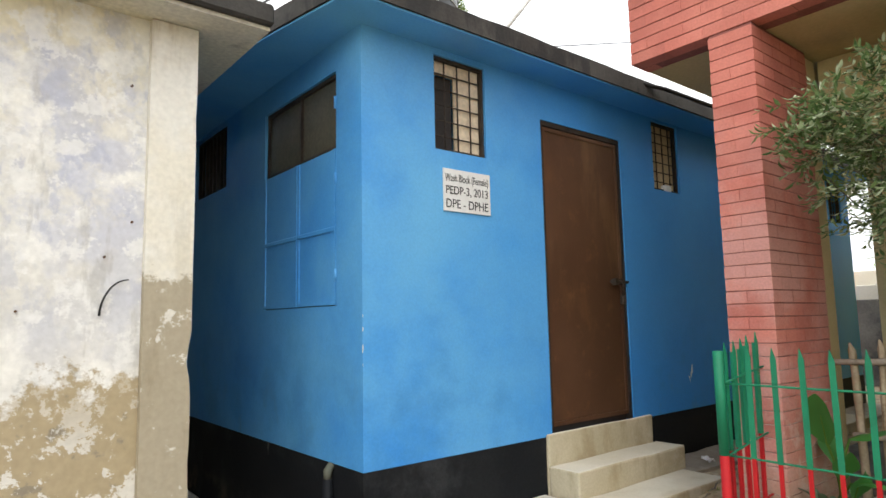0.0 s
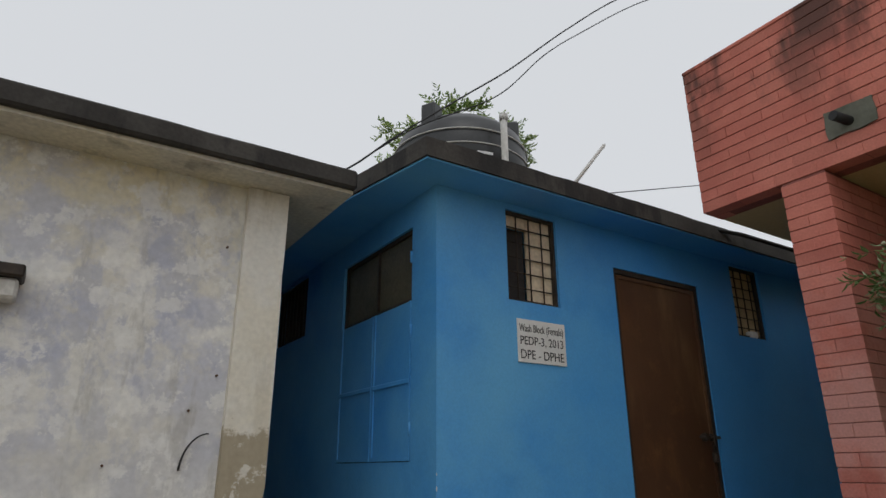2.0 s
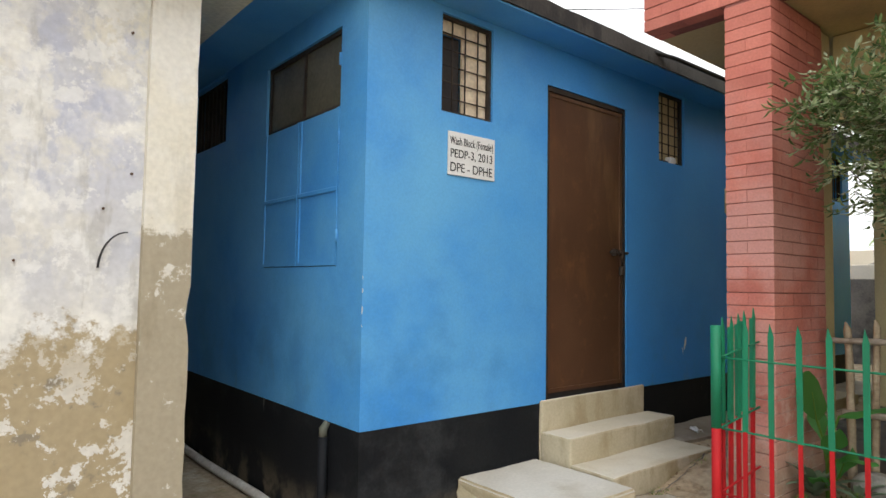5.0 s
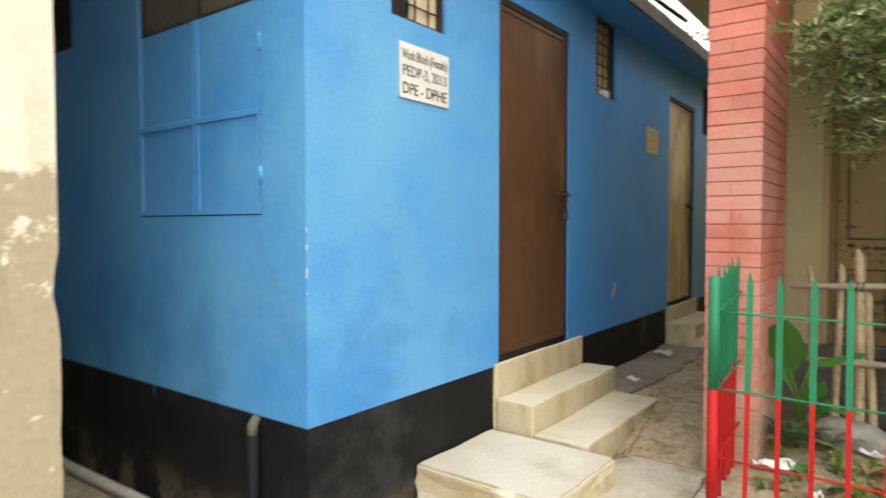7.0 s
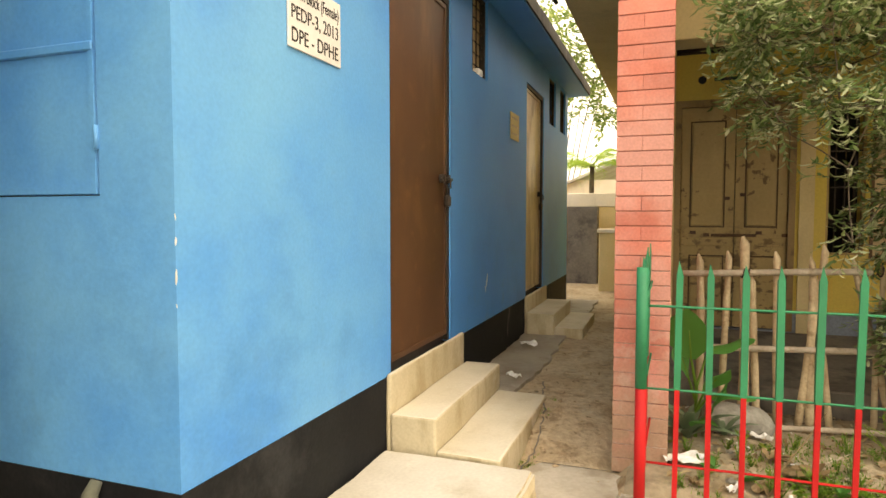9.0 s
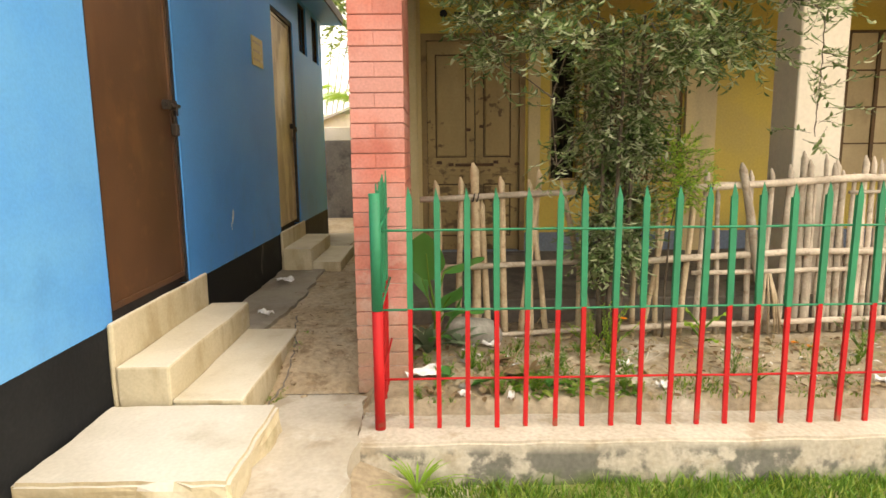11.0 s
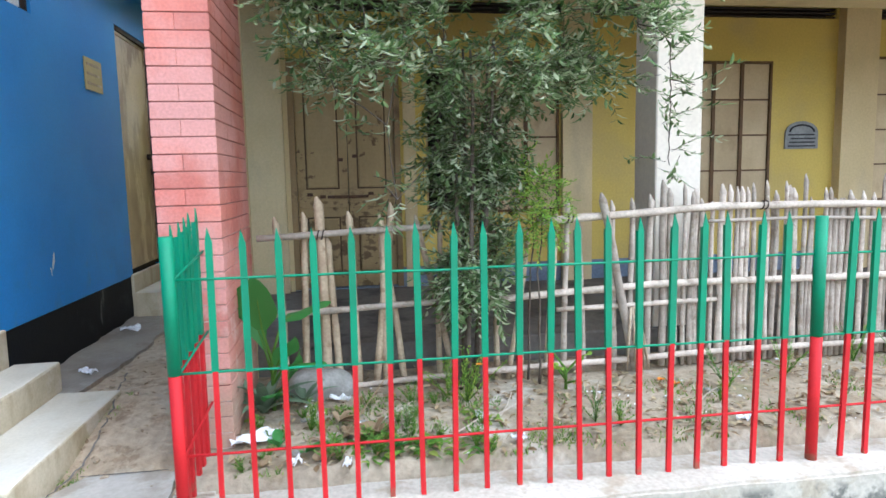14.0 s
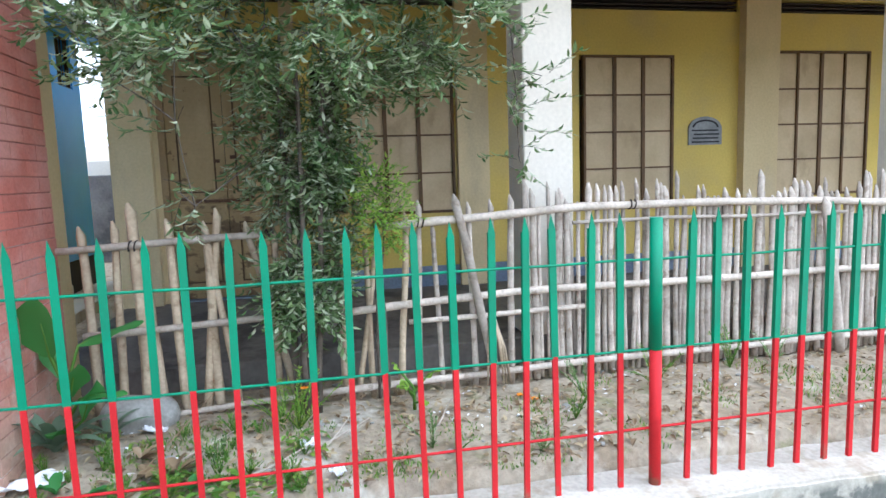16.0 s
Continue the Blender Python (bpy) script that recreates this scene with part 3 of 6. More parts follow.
w1 = grille_window(3.015, 3.428, 2.245, 2.83, 4, 6)
part("cream_board", box(bmesh.new(), 3.215, 3.424, WY + 0.056, WY + 0.07, 2.248, 2.828), M["panel_cream"], w1, "cream board behind the bars")
part("cream_board", box(bmesh.new(), 3.018, 3.213, WY + 0.056, WY + 0.07, 2.735, 2.828), M["panel_cream"], w1)
part("dark_cloth", box(bmesh.new(), 3.018, 3.213, WY + 0.085, WY + 0.10, 2.248, 2.733), M["dark"], w1, "dark cloth behind the bars")
w2 = grille_window(5.30, 5.69, 2.27, 2.85, 4, 7)
part("inner_blind", box(bmesh.new(), 5.302, 5.688, WY + 0.06, WY + 0.075, 2.272, 2.848), M["shutter"], w2)
part("white_switch_box", box(bmesh.new(), 5.47, 5.56, WY + 0.0, WY + 0.05, 2.272, 2.325, bevel=0.006), M["paper"], w2, "small white plastic box")
for x0, x1 in ((8.24, 8.66), (8.98, 9.38)):
    w = grille_window(x0, x1, 2.31, 2.84, 5, 4)
    part("pane", box(bmesh.new(), x0, x1, WY + 0.10, WY + 0.12, 2.31, 2.84), M["murky"], w)
# barred opening in the side wall
w = part("side_window", walled(bmesh.new(), "x", WX + 0.04, WX + 0.07, 6.45, 7.25, 2.32, 2.85, [(6.47, 7.23, 2.34, 2.83)]), M["iron"], wash, "barred ventilation opening")
for i in range(1, 9):
    y = 6.45 + 0.8 * i / 9
    part("bar", box(bmesh.new(), WX + 0.045, WX + 0.065, y - 0.012, y + 0.012, 2.33, 2.84), M["iron"], w)
# This sheet's near-black colour stands for the shade behind the bars.
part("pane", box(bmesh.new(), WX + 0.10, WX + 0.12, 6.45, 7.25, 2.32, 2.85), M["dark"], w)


# steel service window on the side: two murky panes over two blue leaves
def service_window():
    y0, y1, ym, z0, zm, zr, z1 = 4.70, 5.70, 5.19, 1.33, 2.235, 1.765, 2.69
    w = part("service_window", walled(bmesh.new(), "x", WX + 0.02, WX + 0.06, y0, y1, z0, z1, [(y0 + 0.022, ym - 0.008, z0 + 0.02, zm), (ym + 0.008, y1 - 0.022, z0 + 0.02, zm),
             (y0 + 0.022, ym - 0.011, zm + 0.02, z1 - 0.025), (ym + 0.011, y1 - 0.022, zm + 0.02, z1 - 0.025)]), M["iron"], wash, "steel window with blue lower leaves")
    for a, b in ((y0 + 0.022, ym - 0.011), (ym + 0.011, y1 - 0.022)):
        part("pane", box(bmesh.new(), WX + 0.035, WX + 0.05, a, b, zm + 0.02, z1 - 0.025), M["murky"], w, "murky dark pane")
    for a, b in ((y0 + 0.009, ym - 0.008), (ym + 0.008, y1 - 0.009)):
        leaf = part("leaf", box(bmesh.new(), WX + 0.004, WX + 0.02, a, b, z0 + 0.004, zm - 0.004, bevel=0.003), M["blue"], w)
        bm = box(bmesh.new(), WX - 0.008, WX + 0.005, a, b, zr - 0.014, zr + 0.014, bevel=0.004)
        part("rib", bm, M["blue"], leaf)
        bm = box(box(bmesh.new(), WX - 0.004, WX + 0.0045, a, a + 0.02, z0 + 0.006, zm - 0.006), WX - 0.004, WX + 0.0045, b - 0.02, b, z0 + 0.006, zm - 0.006)
        box(bm, WX - 0.004, WX + 0.0045, a + 0.02, b - 0.02, z0 + 0.006, z0 + 0.026)
        part("edge_strip", bm, M["blue"], leaf)
    for z in (1.5, 2.05, 2.5):
        part("hinge", tube(bmesh.new(), [(WX - 0.004, y0 + 0.003, z - 0.035), (WX - 0.004, y0 + 0.003, z + 0.035)], 0.008, 8), M["blue"], w)


service_window()


def steel_door(x0, x1, z0, z1, m, ajar=0.0):
    """Frame, sheet leaf with raised edge, bolt, padlock and a dark strip for the shade below; ajar: degrees by which
    the leaf stands inward.
    """
    deep = (x1 - x0) * math.sin(radians(ajar))
    swing = pose(x0 + 0.034, WY + 0.022, 0, 0, 0, ajar) @ Matrix.Translation((-x0 - 0.034, -WY - 0.022, 0))

    def hung(name, bm, mm, label=""):
        bm.transform(swing)
        return part(name, bm, mm, d, label)

    d = part("door", walled(bmesh.new(), "y", WY + 0.01, WY + 0.06 + deep, x0, x1, z0, z1, [(x0 + 0.03, x1 - 0.03, z0 - 0.01, z1 - 0.035)]), M["iron"], wash, "steel sheet door, slightly ajar" if ajar else "steel sheet door, shut")
    hung("leaf", box(bmesh.new(), x0 + 0.034, x1 - 0.034, WY + 0.022, WY + 0.04, z0 + 0.03, z1 - 0.04, bevel=0.003), m)
    bm = walled(bmesh.new(), "y", WY + 0.014, WY + 0.023, x0 + 0.036, x1 - 0.036, z0 + 0.032, z1 - 0.042, [(x0 + 0.062, x1 - 0.062, z0 + 0.06, z1 - 0.068)])
    hung("leaf_edge", bm, m)
    zl, xl = z0 + 1.0, x1 - 0.10
    bm = tube(bmesh.new(), [(xl - 0.10, WY - 0.004, zl), (xl + (0.05 if ajar else 0.11), WY - 0.004, zl)], 0.011, 8)
    box(bm, xl - 0.06, xl - 0.03, WY - 0.018, WY + 0.018, zl - 0.025, zl + 0.025)
    box(bm, xl + 0.03, xl + 0.05, WY - 0.018, WY + 0.018, zl - 0.025, zl + 0.025)
    hung("bolt", bm, M["iron"], "sliding iron bolt")
    bm = tube(bmesh.new(), [(xl, WY - 0.004, zl), (xl, WY - 0.035, zl - 0.01), (xl, WY - 0.035, zl - 0.06)], 0.007, 6)
    hung("bolt_handle", bm, M["iron"])
    bm = box(bmesh.new(), xl + 0.015, xl + 0.065, WY - 0.02, WY + 0.013, zl - 0.17, zl - 0.10, bevel=0.008)
    tube(bm, [(xl + 0.025, WY - 0.008, zl - 0.10), (xl + 0.025, WY - 0.008, zl - 0.06), (xl + 0.055, WY - 0.008, zl - 0.06), (xl + 0.055, WY - 0.008, zl - 0.10)], 0.004, 6)
    hung("padlock", bm, M["iron"], "small dark padlock")
    # Near-black strip stands in for the shade in the gap under the leaf.
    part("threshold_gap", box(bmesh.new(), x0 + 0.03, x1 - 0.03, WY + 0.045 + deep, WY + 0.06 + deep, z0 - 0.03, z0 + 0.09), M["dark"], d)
    return d


steel_door(3.94, 4.846, 0.495, 2.60, M["door"])
steel_door(7.06, 7.93, 0.495, 2.54, M["door_tan"], 1.4)


def text_mesh(words, size, width):
    cu = bpy.data.curves.new("letters", "FONT")
    cu.body, cu.size, cu.extrude = words, size, 0.0008
    cu.align_x = "LEFT"
    ob = bpy.data.objects.new("letters", cu)
    scene.collection.objects.link(ob)
    dg = bpy.context.evaluated_depsgraph_get()
    me = bpy.data.meshes.new_from_object(ob.evaluated_get(dg))
    bpy.data.objects.remove(ob)
    xs = [v.co.x for v in me.vertices]
    k = width / (max(xs) - min(xs))
    for v in me.vertices:
        v.co.x = (v.co.x - min(xs)) * k
    me.materials.clear()
    me.materials.append(M["ink"])
    return me


def name_plate():
    x0, x1, z0, z1 = 3.064, 3.44, 1.878, 2.135
    s = thing("name_plate", ((x0 + x1) / 2, WY, z0), "white name plate with black lettering on the blue wall", "sign")
    part("plate", box(bmesh.new(), x0, x1, WY - 0.010, WY - 0.001, z0, z1, bevel=0.002), M["sign"], s)
    for words, size, x, z, wd in (("Wash Block (Female)", 0.066, x0 + 0.012, z0 + 0.182, 0.345), ("PEDP-3, 2013", 0.072, x0 + 0.018, z0 + 0.105, 0.335),
                                  ("DPE - DPHE", 0.076, x0 + 0.018, z0 + 0.022, 0.335)):
        ob = new("lettering", text_mesh(words, size, wd))
        ob.parent = s
        ob.matrix_parent_inverse = s.matrix_basis.inverted()
        ob.matrix_basis = pose(x, WY - 0.0112, z, 90, 0, 0)


name_plate()


def second_plate():
    x0, x1, z0, z1 = 6.39, 6.70, 1.93, 2.16
    s = thing("notice_plate", ((x0 + x1) / 2, WY, z0), "small yellowed notice plate on the blue wall", "sign")
    part("plate", box(bmesh.new(), x0, x1, WY - 0.010, WY - 0.001, z0, z1, bevel=0.002), M["sign_y"], s)
    for i in range(3):
        z = z0 + 0.04 + 0.068 * i
        part("line_of_writing", box(bmesh.new(), x0 + 0.03, x1 - 0.03 - 0.03 * (i % 2), WY - 0.0125, WY - 0.0098, z, z + 0.018), M["door_tan"], s)


second_plate()


# ---------------------------------------------------------------- steps and the loose block
def steps(x0, x1, zs, ys, name):
    s = thing(name, ((x0[0] + x1[0]) / 2, WY - 0.2, zs[-1]), "worn stained cement steps below a steel door", "steps", "door steps")
    y_back = WY - 0.006
    for i, (z, y) in enumerate(zip(zs, ys)):
        bm = box(bmesh.new(), x0[i], x1[i], y, y_back, -0.3, z, bevel=0.012, seg=2)
        bmesh.ops.subdivide_edges(bm, edges=[e for e in bm.edges if e.calc_length() > 0.5], cuts=5)
        for v in bm.verts:
            v.co += 0.007 * noise.noise_vector(v.co * 6)
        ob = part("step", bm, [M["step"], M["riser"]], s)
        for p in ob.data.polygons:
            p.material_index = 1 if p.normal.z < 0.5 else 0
        y_back = y - 0.0005


steps((3.865, 3.862, 3.862), (5.035, 5.06, 5.0), (0.497, 0.303, 0.145), (4.393, 4.155, 3.835), "door_steps")
steps((6.98, 6.96, 7.0), (8.0, 8.02, 8.0), (0.497, 0.345, 0.215), (4.393, 4.13, 3.87), "door_steps")

bm = box(bmesh.new(), 3.165, 3.84, 3.675, WY - 0.01, -0.25, 0.135)
bmesh.ops.subdivide_edges(bm, edges=bm.edges[:], cuts=11, use_grid_fill=True)
for v in bm.verts:
    f = 0.013 if v.co.z > 0.1 else 0.038
    v.co += f * noise.noise_vector(v.co * 5) + 0.007 * noise.noise_vector(v.co * 17)
    if v.co.z > 0.115:
        v.co.z = 0.135 + 0.004 * noise.noise(v.co * 9)
bmesh.ops.bevel(bm, geom=[e for e in bm.edges if e.calc_face_angle(0) > 0.9], offset=0.014, segments=2, affect="EDGES")
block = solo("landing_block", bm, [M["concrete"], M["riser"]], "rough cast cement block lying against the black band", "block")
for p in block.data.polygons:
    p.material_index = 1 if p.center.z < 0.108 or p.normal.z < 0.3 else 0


def paving(name, pts, z0, z1, m, label):
    """A cement sheet with a broken outline."""
    bm = bmesh.new()
    vs = []
    for i, (x, y) in enumerate(pts):
        x2, y2 = pts[(i + 1) % len(pts)]
        n = max(1, int(math.hypot(x2 - x, y2 - y) / 0.06))
        for k in range(n):
            p = Vector((x + (x2 - x) * k / n, y + (y2 - y) * k / n, 0))
            w = 0.03 * noise.noise_vector(p * 4 + Vector((5, 1, 0))) + 0.02 * noise.noise_vector(p * 13)
            vs.append(bm.verts.new((p.x + w.x, p.y + w.y, z1)))
    f = bm.faces.new(vs)
    ext = bmesh.ops.extrude_face_region(bm, geom=[f])
    for v in ext["geom"]:
        if isinstance(v, bmesh.types.BMVert):
            v.co.z = z0
    return solo(name, bm, m, label, "paving", kind="structure")


paving("pavement_1", [(2.75, 3.31), (3.7, 3.315), (4.22, 3.33), (4.26, 3.72), (4.02, 3.82), (3.95, 4.3), (3.2, 4.41), (2.75, 4.0)], -0.2, 0.008, M["paving"], "cracked pale cement paving beside the kerb")
paving("pavement_2", [(5.0, 4.40), (5.0, 4.05), (5.9, 3.98), (7.0, 4.02), (9.6, 4.0), (9.6, 4.42)], -0.1, 0.143, M["strip"], "worn brown cement strip along the wash block")

# ---------------------------------------------------------------- the old white building and its pilaster
PY = 4.82
old = thing("old_building", (0, PY, 0), "old limewashed building with peeling walls and flat roof", "building")
part("wall", walled(bmesh.new(), "y", PY, PY + 0.25, -6.0, 1.745, -0.4, 2.76, []), M["white_wall"], old)
part("side_wall", walled(bmesh.new(), "x", 1.50, 1.745, PY + 0.25, 9.0, -0.4, 2.76, []), M["white_wall"], old)
bm = box(bmesh.new(), 1.53, 1.752, PY - 0.045, PY + 0.24, -0.4, 2.745)
bmesh.ops.subdivide_edges(bm, edges=[e for e in bm.edges if e.calc_length() > 1], cuts=40)
for v in bm.verts:
    if v.co.x > 1.7:
        chip = max(0, noise.noise(Vector((1, 2, v.co.z * 4.2)))) * (0.03 if v.co.z < 1.3 else 0.008)
        v.co.x -= chip
part("pilaster", bm, M["white_pilaster"], old)
bm = box(bmesh.new(), -6.0, 2.05, 4.575, 9.0, 2.75, 2.772)
part("soffit", bm, M["soffit"], old)
bm = box(bmesh.new(), -6.0, 2.06, 4.535, 9.0, 2.772, 2.885, bevel=0.012)
bmesh.ops.subdivide_edges(bm, edges=[e for e in bm.edges if e.calc_length() > 2], cuts=40)
for v in bm.verts:
    v.co += 0.006 * noise.noise_vector(v.co * 3)
part("roof_slab", bm, M["slab_edge"], old, "blackened concrete roof edge")
# Unseen wall in dark cement, added to keep the gap's end dark.
bm = walled(bmesh.new(), "y", 8.6, 8.8, 1.745, WX, -0.4, 2.77, [])
part("gap_end_wall", bm, M["damp"], old)

# ---------------------------------------------------------------- the school building with its veranda
FX, COLX, BX = 7.12, 5.2, 4.275
school = thing("school_building", (FX, 3.2, 0), "yellow school building with veranda, columns and red brick parapet", "building")
holes = [(2.13, 3.09, 0.28, 2.28), (1.62, 1.90, 0.94, 2.20), (0.67, 1.586, 0.92, 2.27), (-1.443, -0.50, 0.90, 2.28), (-3.60, -2.49, 0.93, 2.33),
         (0.40, 3.10, 2.68, 2.80), (-2.10, 0.36, 2.68, 2.80), (-4.2, -2.50, 2.68, 2.80)]
part("wall", walled(bmesh.new(), "x", FX, FX + 0.25, -7.0, 3.43, 0.45, 2.90, holes + [(2.13, 3.09, 0.2, 0.6)]), M["yellow"], school)
part("dado", walled(bmesh.new(), "x", FX - 0.004, FX + 0.25, -7.0, 3.43, 0.0, 0.45, [(2.13, 3.09, 0.28, 0.45)]), M["dado"], school, "blue grey painted dado")
part("end_wall", walled(bmesh.new(), "y", 3.18, 3.43, FX + 0.25, 14.0, -0.3, 2.90, []), M["yellow"], school)
# Unseen wall, coloured near-black so the rooms look unlit.
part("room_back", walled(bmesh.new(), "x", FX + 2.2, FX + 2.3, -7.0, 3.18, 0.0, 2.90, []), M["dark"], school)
bm = box(bmesh.new(), COLX - 0.02, FX, -7.0, 3.42, -0.3, 0.27, bevel=0.01)
part("veranda_floor", bm, M["damp"], school, "dark damp cement veranda plinth")
for y0, y1, x in ((3.13, 3.435, FX - 0.10), (0.37, 0.65, FX - 0.06), (-2.489, -2.124, FX - 0.10), (1.99, 2.10, FX - 0.02), (3.092, 3.1295, FX - 0.02)):
    part("pilaster", box(bmesh.new(), x, FX - 0.0005, y0, y1, 0.27, 2.9), M["cream"], school)
for y0, y1 in ((0.387, 0.69), (-2.35, -2.05), (-5.0, -4.7)):
    part("column", box(bmesh.new(), COLX, COLX + 0.3, y0, y1, 0.10, 2.9, bevel=0.008), M["column"], school)
part("end_column", box(bmesh.new(), 5.01, COLX + 0.01, 3.14, 3.40, 0.05, 2.885, bevel=0.008), M["cream"], school)
part("beam", box(bmesh.new(), COLX + 0.02, COLX + 0.27, -7.0, 3.13, 2.33, 2.884, bevel=0.006), M["cream"], school)
bm = box(bmesh.new(), BX + 0.06, 14.0, -7.0, 3.90, 2.89, 3.02)
part("canopy_slab", bm, M["cream"], school)
part("roof_top", box(bmesh.new(), BX + 0.2, 14.0, -7.0, 3.88, 3.02, 3.08), M["slab_edge"], school)
for y0, y1 in ((0.40, 3.10), (-2.10, 0.36), (-4.2, -2.50)):
    # Backing sheet in near-black stands for the shade behind the slats.
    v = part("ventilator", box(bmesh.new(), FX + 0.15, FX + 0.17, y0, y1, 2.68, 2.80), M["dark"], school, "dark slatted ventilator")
    for i in range(3):
        part("slat", box(bmesh.new(), FX + 0.02, FX + 0.08, y0, y1, 2.69 + 0.037 * i, 2.705 + 0.037 * i), M["iron"], v)


def shutters(y0, y1, z0, z1, cols, rows):
    """Shut steel shutters: a frame of brown bars with dusty sheets between."""
    w = part("window", walled(bmesh.new(), "x", FX - 0.012, FX + 0.05, y0, y1, z0, z1, [(y0 + 0.022, y1 - 0.022, z0 + 0.022, z1 - 0.022)]), M["shutter_bar"], school, "shut steel shutter window with brown bars")
    for c in range(cols):
        a, b = y0 + 0.022 + (y1 - y0 - 0.044) * c / cols, y0 + 0.022 + (y1 - y0 - 0.044) * (c + 1) / cols
        for r in range(rows):
            p, q = z0 + 0.022 + (z1 - z0 - 0.044) * r / rows, z0 + 0.022 + (z1 - z0 - 0.044) * (r + 1) / rows
            part("sheet", box(bmesh.new(), FX + 0.012, FX + 0.03, a, b, p, q, bevel=0.003), M["shutter"], w)
        if c:
            wd = 0.016 if c * 2 == cols or cols == 3 else 0.01
            part("bar", box(bmesh.new(), FX - 0.008, FX + 0.013, a - wd, a + wd, z0 + 0.02, z1 - 0.02), M["shutter_bar"], w)
    for r in range(1, rows):
        p = z0 + 0.022 + (z1 - z0 - 0.044) * r / rows
        part("bar", box(bmesh.new(), FX - 0.004, FX + 0.0125, y0 + 0.02, y1 - 0.02, p - 0.007, p + 0.007), M["shutter_bar"], w)


shutters(0.67, 1.586, 0.92, 2.27, 3, 4)
shutters(-1.443, -0.54, 0.90, 2.28, 3, 4)
shutters(-3.60, -2.49, 0.93, 2.33, 4, 4)
w = part("barred_window", walled(bmesh.new(), "x", FX + 0.02, FX + 0.07, 1.62, 1.90, 0.94, 2.20, [(1.64, 1.88, 0.96, 2.18)]), M["wood_door"], school, "narrow dark barred window")
for i in range(1, 4):
    part("bar", tube(bmesh.new(), [(FX + 0.05, 1.62 + 0.07 * i, 0.95), (FX + 0.05, 1.62 + 0.07 * i, 2.19)], 0.007, 6), M["iron"], w)
for z in (1.2, 1.5, 1.8):
    part("bar", box(bmesh.new(), FX + 0.04, FX + 0.06, 1.64, 1.88, z, z + 0.012), M["iron"], w)


def wooden_door():
    y0, y1, z0, z1 = 2.13, 3.09, 0.28, 2.28
    d = part("wooden_door", walled(bmesh.new(), "x", FX - 0.02, FX + 0.08, y0, y1, z0, z1, [(y0 + 0.05, y1 - 0.05, z0, z1 - 0.06)]), M["door_frame"], school, "old cream painted double door, shut")
    ym = 2.595
    for a, b in ((y0 + 0.053, ym - 0.003), (ym + 0.003, y1 - 0.053)):
        leaf = part("leaf", box(bmesh.new(), FX + 0.02, FX + 0.055, a, b, z0 + 0.01, z1 - 0.063, bevel=0.003), M["wood_door"], d)
        for p, q in ((1.165, 2.10), (0.42, 0.92)):
            bm = walled(bmesh.new(), "x", FX + 0.016, FX + 0.0215, a + 0.075, b - 0.075, p, q, [(a + 0.087, b - 0.087, p + 0.012, q - 0.012)])
            part("panel_groove", bm, M["groove"], leaf)
            part("panel", box(bmesh.new(), FX + 0.008, FX + 0.021, a + 0.092, b - 0.092, p + 0.017, q - 0.017, bevel=0.006), M["wood_door"], leaf)
        part("rail_strip", box(bmesh.new(), FX + 0.010, FX + 0.0205, a + 0.01, b - 0.01, 1.0, 1.07, bevel=0.004), M["wood_door"], leaf)
    for y, z in ((2.93, 1.12), (2.40, 1.12), (2.66, 1.42), (2.53, 1.45), (2.20, 1.10), (2.82, 1.10)):
        part("hasp", box(bmesh.new(), FX + 0.0, FX + 0.0075, y - 0.024, y + 0.024, z - 0.014, z + 0.014), M["rust"], d)
    part("latch_bar", box(bmesh.new(), FX - 0.004, FX + 0.0095, 2.42, 2.78, 1.085, 1.11, bevel=0.003), M["rust"], d, "rusty latch bar")


wooden_door()
# painted writing over the door: a round mark and two lines that cannot be read
bm = bmesh.new()
bmesh.ops.create_circle(bm, cap_ends=True, segments=16, radius=0.035, matrix=pose(FX - 0.003, 2.877, 2.455, 0, -90, 0))
box(bm, FX - 0.004, FX - 0.0005, 2.3, 2.78, 2.44, 2.468)
box(bm, FX - 0.004, FX - 0.0005, 2.36, 2.68, 2.375, 2.40)
part("painted_writing", bm, M["ink"], school, "faded black painted writing")

pl = thing("wall_plaque", (FX, -1.77, 1.45), "grey marble plaque with dark engraved lines on the yellow wall", "plaque")
bm = bmesh.new()
outline = [(-1.944, 1.453), (-1.944, 1.60)] + [(-1.7695 - 0.1745 * math.cos(a), 1.60 + 0.117 * math.sin(a)) for a in [math.pi * k / 16 for k in range(1, 16)]] + [(-1.595, 1.60), (-1.595, 1.453)]
front = bm.faces.new([bm.verts.new((FX - 0.018, yy, zz)) for yy, zz in outline])
for v in bmesh.ops.extrude_face_region(bm, geom=[front])["geom"]:
    if isinstance(v, bmesh.types.BMVert):
        v.co.x = FX - 0.001
part("slab", bm, M["marble"], pl)
for i in range(4):
    part("line_of_writing", box(bmesh.new(), FX - 0.0205, FX - 0.0175, -1.915 + 0.01 * (i % 2), -1.625 - 0.012 * (i % 3), 1.472 + 0.036 * i, 1.472 + 0.036 * i + 0.014), M["ink"], pl)
bm = tube(bmesh.new(), [(FX - 0.019, -1.77 + 0.13 * math.cos(a), 1.615 + 0.065 * math.sin(a)) for a in [math.pi * k / 10 for k in range(11)]], 0.009, 6)
part("arched_heading", bm, M["ink"], pl)


